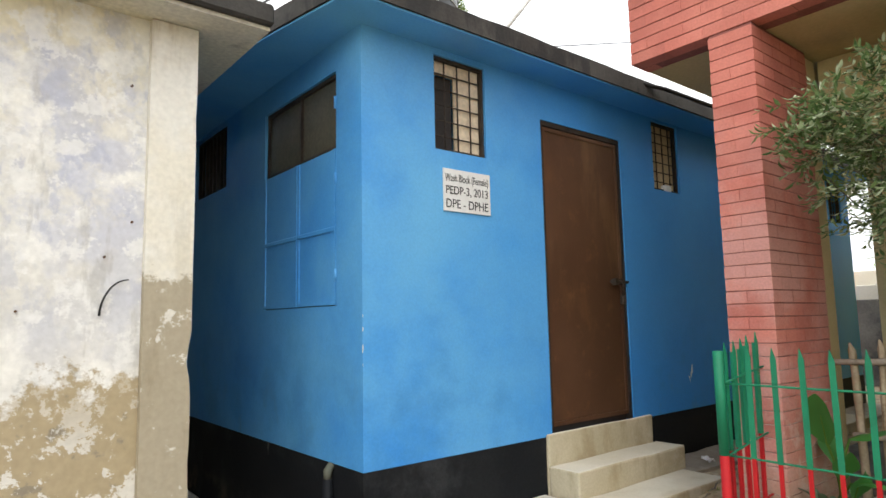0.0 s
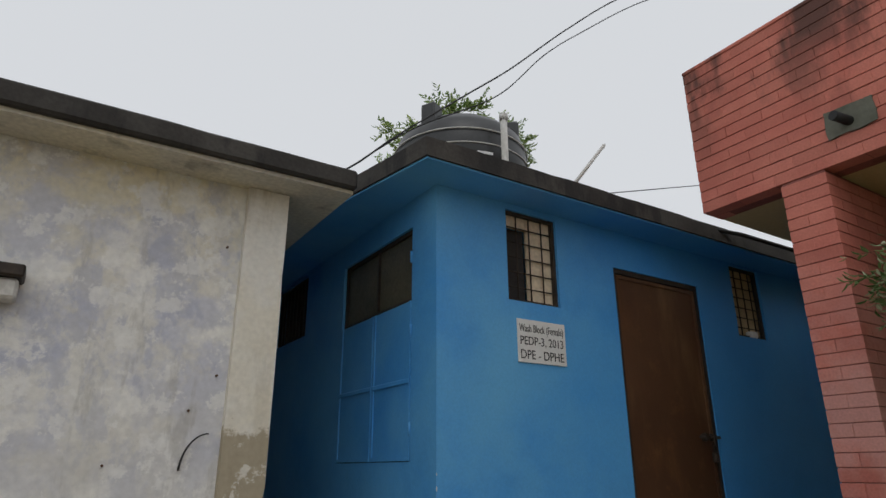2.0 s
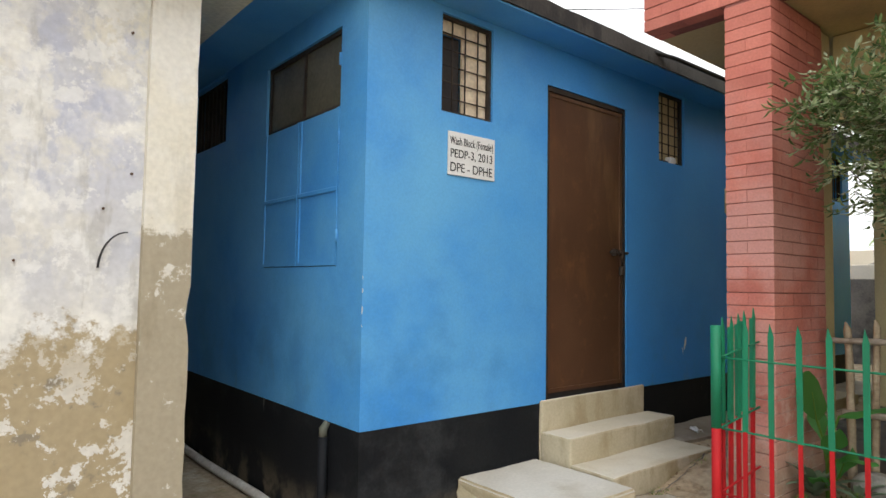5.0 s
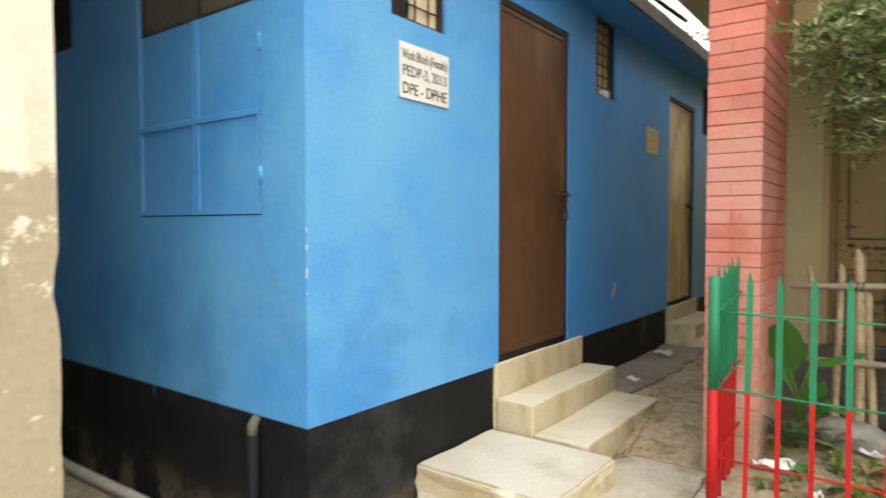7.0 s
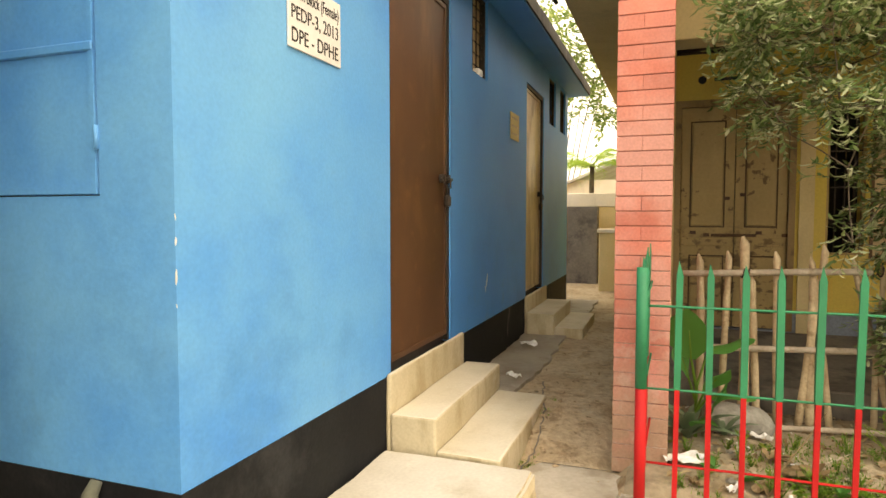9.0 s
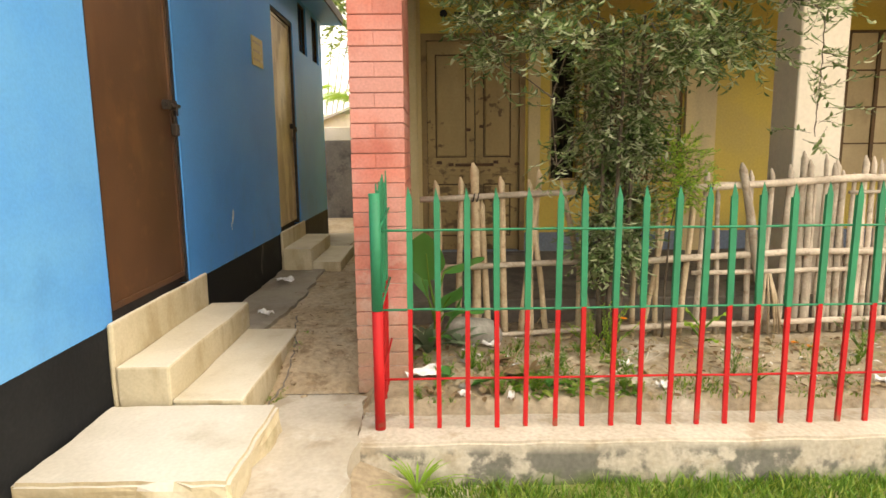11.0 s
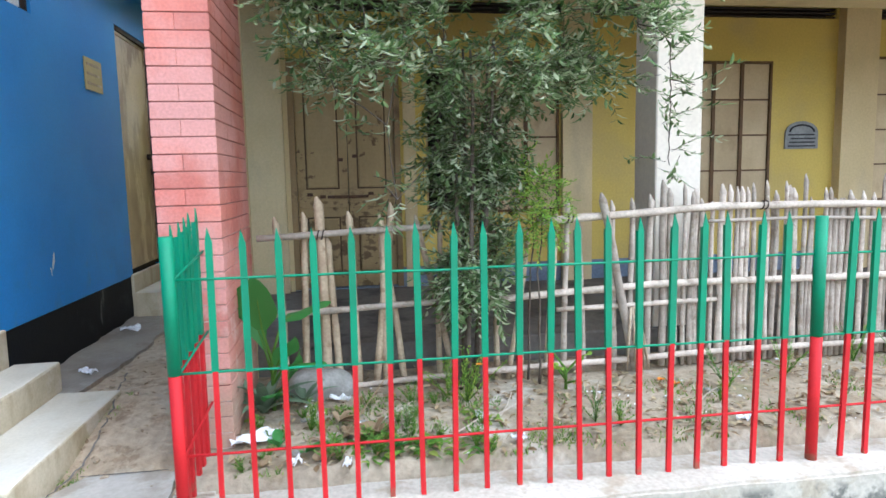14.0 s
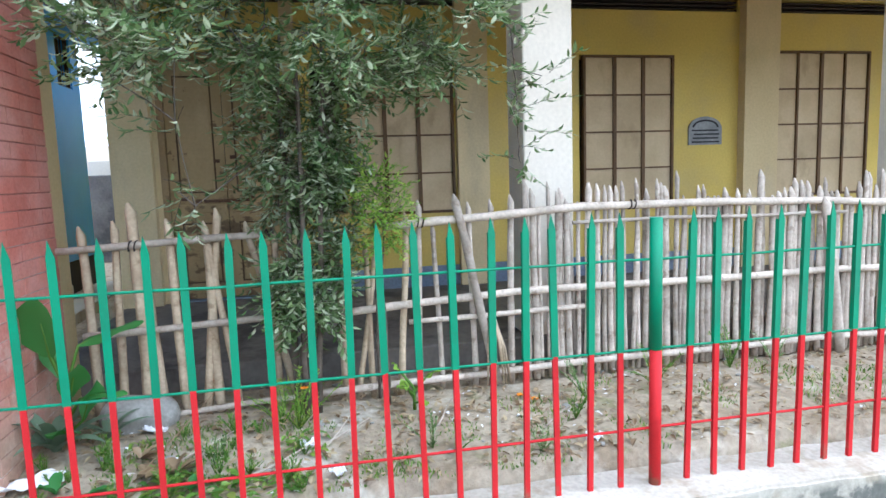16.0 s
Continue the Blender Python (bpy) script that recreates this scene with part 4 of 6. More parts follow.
# ---------------------------------------------------------------- boundary kerb and the painted iron fence
def kerb_run(name, x0, x1, y0, y1, label):
    bm = box(bmesh.new(), x0, x1, y0, y1, -0.35, 0.0)
    n = int(max(x1 - x0, y1 - y0) / 0.08)
    along = [e for e in bm.edges if e.calc_length() > max(x1 - x0, y1 - y0) * 0.9]
    bmesh.ops.subdivide_edges(bm, edges=along, cuts=n)
    bmesh.ops.bevel(bm, geom=[e for e in bm.edges if e.calc_face_angle(0) > 1.2 and e.verts[0].co.z > -0.1 and e.verts[1].co.z > -0.1], offset=0.012, segments=2, affect="EDGES")
    for v in bm.verts:
        v.co += 0.009 * noise.noise_vector(v.co * 7)
    return solo(name, bm, M["kerb"], label, "kerb", kind="structure")


kerb_run("kerb_1", 3.705, 4.0, -7.0, 3.33, "cement kerb with dark damp patches and moss at its foot")
kerb_run("kerb_2", 4.002, BX - 0.004, 3.14, 3.325, "short cement kerb return beside the brick pillar")

FENX, FENY, RAILS = 3.853, 3.228, (0.895, 0.545, 0.228)
fence = thing("iron_fence", (FENX, FENY, 0), "iron picket fence painted green above and red below on a kerb", "fence")


def picket_mesh():
    """An angle-iron upright, red below, green above, cut to a point."""
    bm = bmesh.new()
    for (z0, z1, w, mi) in ((-0.02, 0.545, 0.0100, 1), (0.545, 1.025, 0.0130, 0)):
        box(bm, -0.002, 0.003, -w, w, z0, z1, mi)
        box(bm, 0.003, 1.35 * w, w - 0.005, w, z0, z1, mi)
    w = 0.0130
    a = [bm.verts.new(p) for p in ((-0.002, -w, 1.025), (-0.002, w, 1.025), (0.003, w, 1.025), (0.003, -w, 1.025))]
    t = [bm.verts.new(p) for p in ((-0.002, 0.004, 1.082), (0.003, 0.004, 1.082))]
    for f in ((a[0], a[1], t[0]), (a[2], a[3], t[1]), (a[1], a[2], t[1], t[0]), (a[3], a[0], t[0], t[1])):
        bm.faces.new(f)
    return mesh_of("picket", bm, [M["green"], M["red"]])


def fence_post(x, y):
    bm = tube(bmesh.new(), [(x, y, -0.02), (x, y, 0.545)], 0.0235, 14, 1)
    tube(bm, [(x, y, 0.545), (x, y, 1.055)], 0.0245, 14, 0)
    return part("post", bm, [M["green"], M["red"]], fence)


rng = random.Random(5)
PM = picket_mesh()
for k in range(3):
    fence_post(FENX, FENY - 2.595 * k)
ys = [FENY - 2.595 * k - 0.14 - 0.1284 * i for k in range(3) for i in range(19)]
END_Y, RISE = 3.212, 0.06
spots = [(FENX, y, 0, 0.0) for y in ys] + [(3.925 + 0.077 * i, FENY + (END_Y - FENY) * (0.072 + 0.077 * i) / (BX - FENX), 79, RISE * (0.072 + 0.077 * i) / (BX - FENX)) for i in range(5)]
for x, y, turn, lift in spots:
    ob = new("picket", PM)
    ob.parent = fence
    ob.matrix_parent_inverse = placed(fence).inverted()
    ob.matrix_basis = pose(x, y + rng.uniform(-0.004, 0.004), rng.uniform(-0.006, 0.006) + lift, rng.uniform(-0.7, 0.7), rng.uniform(-0.5, 0.5), turn + rng.uniform(-6, 6))
for z, m in zip(RAILS, ("green", "green", "red")):
    n = 40
    pts = [(FENX + 0.008, FENY - 8.0 * i / n, z + 0.004 * noise.noise(Vector((i * 0.7, z * 9, 0)))) for i in range(n + 1)]
    part("rail", tube(bmesh.new(), pts, 0.0055, 6), M[m], fence)
    pts = [(FENX, FENY - 0.012, z - 0.005), (4.07, (FENY + END_Y) / 2 - 0.012, z + RISE * 0.5), (BX + 0.002, END_Y - 0.012, z + RISE)]
    part("side_rail", tube(bmesh.new(), pts, 0.0055, 6), M[m], fence)

# ---------------------------------------------------------------- old bamboo fence inside the garden
bamboo = thing("bamboo_fence", (4.85, 1.0, 0.1), "weathered split bamboo fence with lashed rails, leaning and gappy", "fence")


def stake(y0, y1, z0, z1, r, m, x=4.87, lean=0.0, node=True):
    """A bamboo stake from (y0, z0) to (y1, z1), slightly crooked, cut to a point."""
    pts, rad = [], []
    n = 7
    for i in range(n + 1):
        t = i / n
        w = noise.noise_vector(Vector((y0 * 7, t * 2.2, z1 * 5)))
        pts.append((x + lean * t + 0.008 * w.x, y0 + (y1 - y0) * t + 0.010 * w.y, z0 + (z1 - z0) * t))
        rad.append(r * (1.0 + (0.12 if node and i % 2 else 0)) * (1 - 0.15 * t))
    p = Vector(pts[-1])
    pts.append((p.x, p.y + r * 0.4, p.z + 0.045))
    rad.append(r * 0.25)
    return part("stake", tube(bmesh.new(), pts, rad, 6), m, bamboo)


LEFT = [(2.95, 2.96, 1.06, 0.017), (2.84, 2.82, 1.08, 0.015), (2.73, 2.74, 1.16, 0.022), (2.56, 2.58, 1.08, 0.017), (2.47, 2.36, 1.12, 0.016), (2.30, 2.42, 1.06, 0.014),
        (2.12, 2.10, 1.02, 0.013), (2.02, 2.22, 1.05, 0.015), (1.78, 1.80, 0.98, 0.014), (1.64, 1.66, 0.92, 0.013), (1.72, 1.60, 0.95, 0.012), (1.50, 1.44, 1.06, 0.015),
        (1.40, 1.37, 1.12, 0.014), (1.10, 1.11, 1.10, 0.014), (1.01, 0.99, 1.11, 0.014), (0.90, 0.88, 1.13, 0.016), (1.28, 1.30, 1.0, 0.012),
        (2.66, 2.70, 0.95, 0.016), (2.40, 2.41, 0.97, 0.018)]
for i, (a, b, z, r) in enumerate(LEFT):
    stake(a, b, 0.10, z - 0.045, r * 1.3, M["bamboo_tan"] if a > 1.45 else M["bamboo"])
stake(1.00, 1.19, 0.14, 1.10, 0.026, M["bamboo"], 4.81)
y = 0.80
while y > -3.4:
    stake(y, y + rng.uniform(-0.025, 0.025), 0.12, rng.choice((1.02, 1.06, 1.09, 1.12, 1.15)) + rng.uniform(-0.03, 0.03), rng.uniform(0.012, 0.022), M["bamboo"], 4.87 + rng.uniform(-0.012, 0.02))
    y -= rng.uniform(0.030, 0.054)
stake(-1.13, -1.0, 0.12, 1.0, 0.028, M["bamboo"], 4.80)
for k in range(9):
    yy = 0.5 - 0.42 * k
    stake(yy, yy + rng.uniform(-0.06, 0.06), 0.12, 1.03, 0.02, M["bamboo"], 4.905)


def bamboo_rail(pts, r):
    fine, rad = [], []
    for (ya, za), (yb, zb) in zip(pts, pts[1:]):
        n = max(2, int(abs(yb - ya) / 0.12))
        for i in range(n):
            t = i / n
            yy, zz = ya + (yb - ya) * t, za + (zb - za) * t
            fine.append((4.835 + 0.008 * noise.noise(Vector((yy * 2, za, 4))), yy, zz + 0.010 * noise.noise(Vector((yy * 1.5, 3, za)))))
            rad.append(r * (1.12 if len(fine) % 3 == 0 else 1.0))
    return part("rail", tube(bmesh.new(), fine, rad, 8), M["bamboo"], bamboo)


bamboo_rail([(3.06, 0.955), (2.55, 0.97), (2.02, 0.99)], 0.017)
bamboo_rail([(1.56, 0.99), (1.3, 1.01), (0.5, 1.05), (-0.4, 1.045), (-1.4, 1.0), (-3.4, 1.0)], 0.021)
bamboo_rail([(2.98, 0.55), (1.95, 0.575)], 0.017)
bamboo_rail([(1.80, 0.565), (0.9, 0.612), (-1.2, 0.607), (-3.4, 0.6)], 0.020)
bamboo_rail([(1.45, 0.49), (0.9, 0.50), (0.35, 0.505)], 0.014)
bamboo_rail([(2.9, 0.12), (1.85, 0.165)], 0.015)
bamboo_rail([(1.95, 0.165), (0.25, 0.20), (-3.4, 0.2)], 0.018)
bamboo_rail([(0.55, 0.965), (0.0, 0.97), (-0.6, 0.955), (-1.3, 0.945)], 0.010)
for yy, zz in ((2.12, 0.985), (2.73, 0.96), (1.37, 1.005), (0.2, 1.05)):
    part("lashing", tube(bmesh.new(), [(4.835 + 0.024 * math.cos(a), yy + 0.004 * a - 0.02, zz + 0.024 * math.sin(a)) for a in [0.7 * k for k in range(20)]], 0.004, 5), M["iron"], bamboo)
# splintered foot of the leaning stake
for k in range(7):
    a = rng.uniform(-0.05, 0.05)
    part("splinter", tube(bmesh.new(), [(4.78, 1.02 + a * 0.3, 0.50), (4.77, 1.0 + a, 0.34 + rng.uniform(-0.04, 0.04)), (4.76, 0.99 + 1.5 * a, 0.14)], [0.004, 0.009, 0.003], 5), M["bamboo_tan"], bamboo)


# ---------------------------------------------------------------- foliage helpers
def leaflets(verts, faces, p, d, side, length, width, bend=0.15):
    """One narrow leaf from p along d, folded a little along its middle."""
    up = d.cross(side).normalized()
    i = len(verts)
    rise = up * width * bend
    verts += [p, p + d * length * 0.28 + side * width * 0.42 + rise, p + d * length * 0.62 + side * width * 0.45 + rise - up * length * bend * 0.3, p + d * length - up * length * bend,
              p + d * length * 0.62 - side * width * 0.45 + rise - up * length * bend * 0.3, p + d * length * 0.28 - side * width * 0.42 + rise, p + d * length * 0.5 - up * length * bend * 0.15]
    faces += [(i, i + 1, i + 6), (i + 1, i + 2, i + 6), (i + 2, i + 3, i + 6), (i + 3, i + 4, i + 6), (i + 4, i + 5, i + 6), (i + 5, i, i + 6)]


def twig(verts, faces, stems, p, d, n, leaf, width, r, droop=0.25):
    """A thin twig with paired leaves, drooping towards its end."""
    pts = [Vector(p)]
    d = d.normalized()
    q = Vector(p)
    step = leaf * 0.55
    for k in range(n):
        d = (d + Vector((r.uniform(-0.12, 0.12), r.uniform(-0.12, 0.12), -droop * 0.15 + r.uniform(-0.08, 0.08)))).normalized()
        q = q + d * step
        pts.append(q.copy())
        side = d.cross(Vector((0, 0, 1)))
        side = side.normalized() if side.length > 0.05 else Vector((1, 0, 0))
        side = (side + Vector((r.uniform(-0.5, 0.5), r.uniform(-0.5, 0.5), r.uniform(-0.6, 0.4)))).normalized()
        for sgn in (1, -1):
            if r.random() < 0.12:
                continue
            ld = (d * 0.75 + side * sgn * 0.8 + Vector((0, 0, r.uniform(-0.35, 0.15)))).normalized()
            s2 = ld.cross(Vector((r.uniform(-0.4, 0.4), r.uniform(-0.4, 0.4), 1))).normalized()
            leaflets(verts, faces, q, ld, s2, leaf * r.uniform(0.6, 1.25), width * r.uniform(0.7, 1.25), r.uniform(0.0, 0.3))
    stems.append(pts)


def shrub(name, base, centre, size, clumps, twigs, leaf, width, label, m, seed, stems=4, extra=(), twig_n=6, sparse=(), girth=0.024):
    """A many-stemmed shrub: tapered limbs to every clump and a loose crown of narrow leaves."""
    r = random.Random(seed)
    t = thing(name, base, label, "tree")
    bz, c = Vector(base), Vector(centre)
    heads = []
    while len(heads) < clumps:
        v = Vector((r.uniform(-1, 1), r.uniform(-1, 1), r.uniform(-1, 1)))
        if 0.15 < v.length < 1 and (noise.noise(v * 2.1 + Vector((seed, 0, 0))) > -0.12):
            heads.append((c + Vector((v.x * size[0], v.y * size[1], v.z * size[2])), v))
    heads += [(Vector(p), Vector(p) - c) for p in extra]
    first_sparse = len(heads)
    heads += [(Vector(p), Vector(p) - c) for p in sparse]
    trunk = bmesh.new()
    forks = []
    for k in range(stems):
        a = 2 * math.pi * k / stems + 0.4
        f = bz + Vector((0.05 * math.cos(a), 0.05 * math.sin(a), 0))
        top = c + Vector((size[0] * 0.2 * math.cos(a), size[1] * 0.22 * math.sin(a), -size[2] * 0.2))
        pts = [f + (top - f) * (i / 6) + 0.035 * noise.noise_vector(Vector((k * 3.1, i * 0.8, seed))) * (0 if i == 0 else 1) for i in range(7)]
        tube(trunk, pts, [girth * (1 - 0.1 * i) for i in range(7)], 8)
        forks += pts[3:]
    part("trunk", trunk, M["bark"], t, "thin grey brown stems")
    limbs = bmesh.new()
    verts, faces, lines = [], [], []
    order = sorted(range(len(heads)), key=lambda i: min((q - heads[i][0]).length for q in forks))
    nodes = list(forks)
    for k in order:
        h, v = heads[k]
        f = min(nodes, key=lambda q: (q - h).length)
        nodes.append(h)
        mid = (f + h) / 2 + 0.02 * noise.noise_vector(h * 3)
        tube(limbs, [f, mid, h], [0.005 * girth / 0.024, 0.004 * girth / 0.024, 0.003 * girth / 0.024], 5, cap=False)
        for _ in range(twigs if k < first_sparse else 3):
            d = (v.normalized() * 0.5 + Vector((r.uniform(-1, 1), r.uniform(-1, 1), r.uniform(-0.7, 0.8)))).normalized()
            twig(verts, faces, lines, h + 0.05 * Vector((r.uniform(-1, 1), r.uniform(-1, 1), r.uniform(-1, 1))), d, r.randint(max(3, twig_n - 2), twig_n + 2), leaf, width, r)
    for pts in lines:
        tube(limbs, [pts[0], pts[len(pts) // 2], pts[-1]], [0.0016, 0.0012, 0.0006], 3, cap=False)
    part("limb_work", limbs, M["bark"], t)
    soup("crown", verts, faces, m, t, "loose crown of narrow grey-green leaves")
    return t


# the tall shrub: a dense leafy column round the stems, then a broad drooping crown
low = random.Random(11)
column = []
for k in range(66):
    z = low.uniform(0.62, 1.72)
    half = 0.12 + 0.12 * min(1, max(0, (z - 0.8) / 0.5))
    up = min(1, max(0, (z - 0.6) / 0.6))
    column.append((4.70 + 0.14 * up + low.uniform(-0.7, 0.5) * half, 1.975 - 0.06 * up + low.uniform(-1, 1) * half + 0.04 * math.sin(5 * z), z))
crown = []
while len(crown) < 114:
    x = low.uniform(4.10, 5.0)
    y, z = low.uniform(1.12, 2.62 + 0.25 * (x - 4.06)), low.uniform(1.66, 2.55)
    side = abs(y - 1.97) / 0.9
    if z > 1.66 + 0.14 * side ** 2 + 0.12 * noise.noise(Vector((x * 3, y * 3, 2))) and z < 2.62 - 0.35 * side ** 2 and noise.noise(Vector((x, y, z)) * 2.6) > -0.16:
        crown.append((x, y, z))
crown += [(4.12 + low.uniform(-0.08, 0.14), low.uniform(2.40, 2.86), low.uniform(1.84, 2.32)) for _ in range(11)]
hang = [(4.48 + 0.02 * k, 0.99 - 0.012 * k, 1.88 - 0.085 * k) for k in range(8)] + [(4.45, 1.08, 1.95), (4.42, 1.18, 2.0), (4.5, 0.84, 1.68)]
hang += [(4.35, 2.62 + 0.05 * k, 1.64 + 0.07 * k) for k in range(5)] + [(4.2, 2.55, 1.62), (4.3, 2.40, 1.48), (4.3, 2.42, 1.22), (4.35, 2.36, 1.15)]
shrub("garden_shrub", (4.74, 1.97, 0.08), (4.78, 1.91, 2.0), (0.5, 0.5, 0.42), 0, 12, 0.058, 0.018,
      "tall leafy garden shrub with thin stems behind the fence", M["leaf"], 3, 5, column + crown, sparse=hang, twig_n=5, girth=0.017)
shrub("yellow_shrub", (4.78, 1.60, 0.08), (4.72, 1.60, 1.10), (0.13, 0.15, 0.20), 18, 8, 0.034, 0.013,
      "slender young shrub with yellow-green leaves", M["leaf_y"], 8, 2, girth=0.008)


# ---------------------------------------------------------------- small plants and litter in the garden
def soil_z(x, y):
    return ground_z(x, y)


def blade_plant(name, base, n, length, width, m, label, seed, lift=0.8):
    """A rosette of arching blades."""
    r = random.Random(seed)
    t = thing(name, base, label, "plant")
    for k in range(n):
        a = 2 * math.pi * k / n + r.uniform(-0.3, 0.3)
        ln, el = length * r.uniform(0.7, 1.15), lift * r.uniform(0.6, 1.3)
        bm = bmesh.new()
        rows = []
        for i in range(7):
            s = i / 6
            rad = ln * (s * math.cos(el) + 0.15 * s * s)
            h = ln * (s * math.sin(el) - 0.42 * s * s)
            w = width * (0.55 + 1.2 * s - 1.7 * s * s) * (1 if i < 6 else 0.1)
            c = Vector(base) + Vector((rad * math.cos(a), rad * math.sin(a), h + 0.01))
            sd = Vector((-math.sin(a), math.cos(a), 0)) * w / 2
            up = Vector((0, 0, w * 0.18))
            rows.append([bm.verts.new(c - sd + up), bm.verts.new(c), bm.verts.new(c + sd + up)])
        for p, q in zip(rows, rows[1:]):
            for j in (0, 1):
                bm.faces.new((p[j], p[j + 1], q[j + 1], q[j])).smooth = True
        part("blade", bm, m, t)
    return t


def broad_plant(name, base, leaves, m, label):
    """Broad oval leaves on stalks: (azimuth, height, length, width, tilt)."""
    t = thing(name, base, label, "plant")
    for az, h, ln, wd, tilt in leaves:
        out = Vector((math.cos(radians(az)), math.sin(radians(az)), 0))
        sd = Vector((-out.y, out.x, 0))
        root = Vector(base) + out * 0.06 + Vector((0, 0, h))
        d = (out * math.cos(radians(tilt)) + Vector((0, 0, math.sin(radians(tilt))))).normalized()
        nrm = d.cross(sd)
        bm = bmesh.new()
        rows = []
        for i in range(10):
            s = i / 9
            w = wd * math.sin(math.pi * min(0.985, max(0.04, s)) ** 0.85) / 2
            c = root + d * ln * s - Vector((0, 0, 0.22 * ln * s * s))
            rows.append([bm.verts.new(c + sd * w * u + nrm * w * (-0.25 * abs(u)) + nrm * 0.01 * math.sin(9 * s) * u) for u in (-1, -0.5, 0, 0.5, 1)])
        for p, q in zip(rows, rows[1:]):
            for j in range(4):
                bm.faces.new((p[j], p[j + 1], q[j + 1], q[j])).smooth = True
        leaf = part("leaf", bm, m, t)
        part("stalk", tube(bmesh.new(), [base, Vector(base) + Vector((0, 0, h * 0.6)), root, root + d * ln * 0.5 - Vector((0, 0, 0.06 * ln))], [0.010, 0.008, 0.006, 0.003], 6), M["grass"], leaf)
    return t


blade_plant("agave", (4.52, 3.02, 0.12), 14, 0.36, 0.07, M["agave"], "grey-green rosette plant with arching blades", 4, 1.0)
blade_plant("agave", (4.62, 2.84, 0.12), 9, 0.20, 0.045, M["agave"], "small grey-green rosette beside a stone", 6, 0.9)
broad_plant("canna", (4.58, 2.98, 0.12), [(150, 0.42, 0.34, 0.27, 82), (-60, 0.44, 0.30, 0.15, 25), (250, 0.12, 0.26, 0.14, 70), (190, 0.08, 0.24, 0.13, 35), (210, 0.24, 0.34, 0.12, 50), (40, 0.30, 0.26, 0.10, 65), (-110, 0.22, 0.24, 0.11, 20)],
            M["broad"], "broad-leaved green plant beside the brick pillar")
broad_plant("seedling", (4.62, 1.47, 0.10), [(20, 0.10, 0.09, 0.05, 35), (140, 0.14, 0.10, 0.055, 30), (260, 0.17, 0.10, 0.05, 40), (80, 0.2, 0.08, 0.045, 60), (200, 0.07, 0.08, 0.045, 20)],
            M["leaf_y"], "yellow-green broad-leaved seedling in dry soil")

bm = bmesh.new()
bmesh.ops.create_icosphere(bm, subdivisions=3, radius=0.145, matrix=Matrix.Translation((4.80, 2.76, 0.15)) @ Matrix.Diagonal((0.9, 1.25, 0.75, 1)))
for v in bm.verts:
    v.co += 0.03 * noise.noise_vector(v.co * 6)
solo("stone", bm, M["stone"], "rounded grey stone half sunk in the soil", "stone")


def crumple(name, at, w, l, turn, m, label, seed, high=0.03):
    """A crumpled flat scrap lying on the ground."""
    r = Vector((seed * 1.7, seed * 0.3, 0))
    bm = bmesh.new()
    n = 9
    grid = []
    for i in range(n):
        row = []
        for j in range(n):
            u, v = i / (n - 1) - 0.5, j / (n - 1) - 0.5
            h = high * (0.5 + noise.noise(Vector((u * 3.5, v * 3.5, 0)) + r)) + 0.012
            e = 0.18 * noise.noise(Vector((u * 4, v * 4, 5)) + r)
            p = pose(*at, 0, 0, turn) @ Vector((w * (u + e * v), l * (v + e * u), h))
            row.append(bm.verts.new(p))
        grid.append(row)
    for i in range(n - 1):
        for j in range(n - 1):
            bm.faces.new((grid[i][j], grid[i + 1][j], grid[i + 1][j + 1], grid[i][j + 1]))
    ext = bmesh.ops.extrude_face_region(bm, geom=bm.faces[:])
    for v in ext["geom"]:
        if isinstance(v, bmesh.types.BMVert):
            v.co.z -= 0.004
    return solo(name, bm, m, label, "litter", "litter in the garden")


for at, w, l, turn, m, label, s in [((4.30, 3.03, 0.08), 0.10, 0.22, 15, "paper", "crumpled white paper scrap on the soil", 1), ((4.10, 2.98, 0.055), 0.05, 0.08, 50, "dry", "torn brown wrapper on the soil", 2),
                                    ((4.66, 2.66, 0.11), 0.04, 0.10, -20, "paper", "small white scrap on the soil", 3), ((4.08, 2.84, 0.055), 0.03, 0.06, 30, "paper", "small pale wrapper on the soil", 4),
                                    ((4.03, 2.62, 0.05), 0.03, 0.05, 80, "paper", "small white scrap on the soil", 5), ((4.35, 1.98, 0.09), 0.04, 0.06, 10, "paper", "tiny white scrap on the soil", 6),
                                    ((4.12, 1.86, 0.06), 0.05, 0.05, 40, "paper", "tiny white scrap on the soil", 7), ((5.30, 4.12, 0.15), 0.05, 0.10, -30, "paper", "crushed white packet on the passage", 8),
                                    ((6.40, 4.25, 0.15), 0.10, 0.14, 20, "paper", "crumpled white paper in the passage", 9), ((4.15, 0.75, 0.06), 0.03, 0.07, 0, "paper", "pale scrap behind the fence", 10),
                                    ((4.13, 2.7, 0.055), 0.09, 0.13, 60, "dry", "curled dry leaf on the soil", 12), ((4.30, 2.56, 0.08), 0.12, 0.16, 10, "dry", "heap of dry leaf on the soil", 13)]:
    crumple("litter", at, w, l, turn, M[m], label, s)


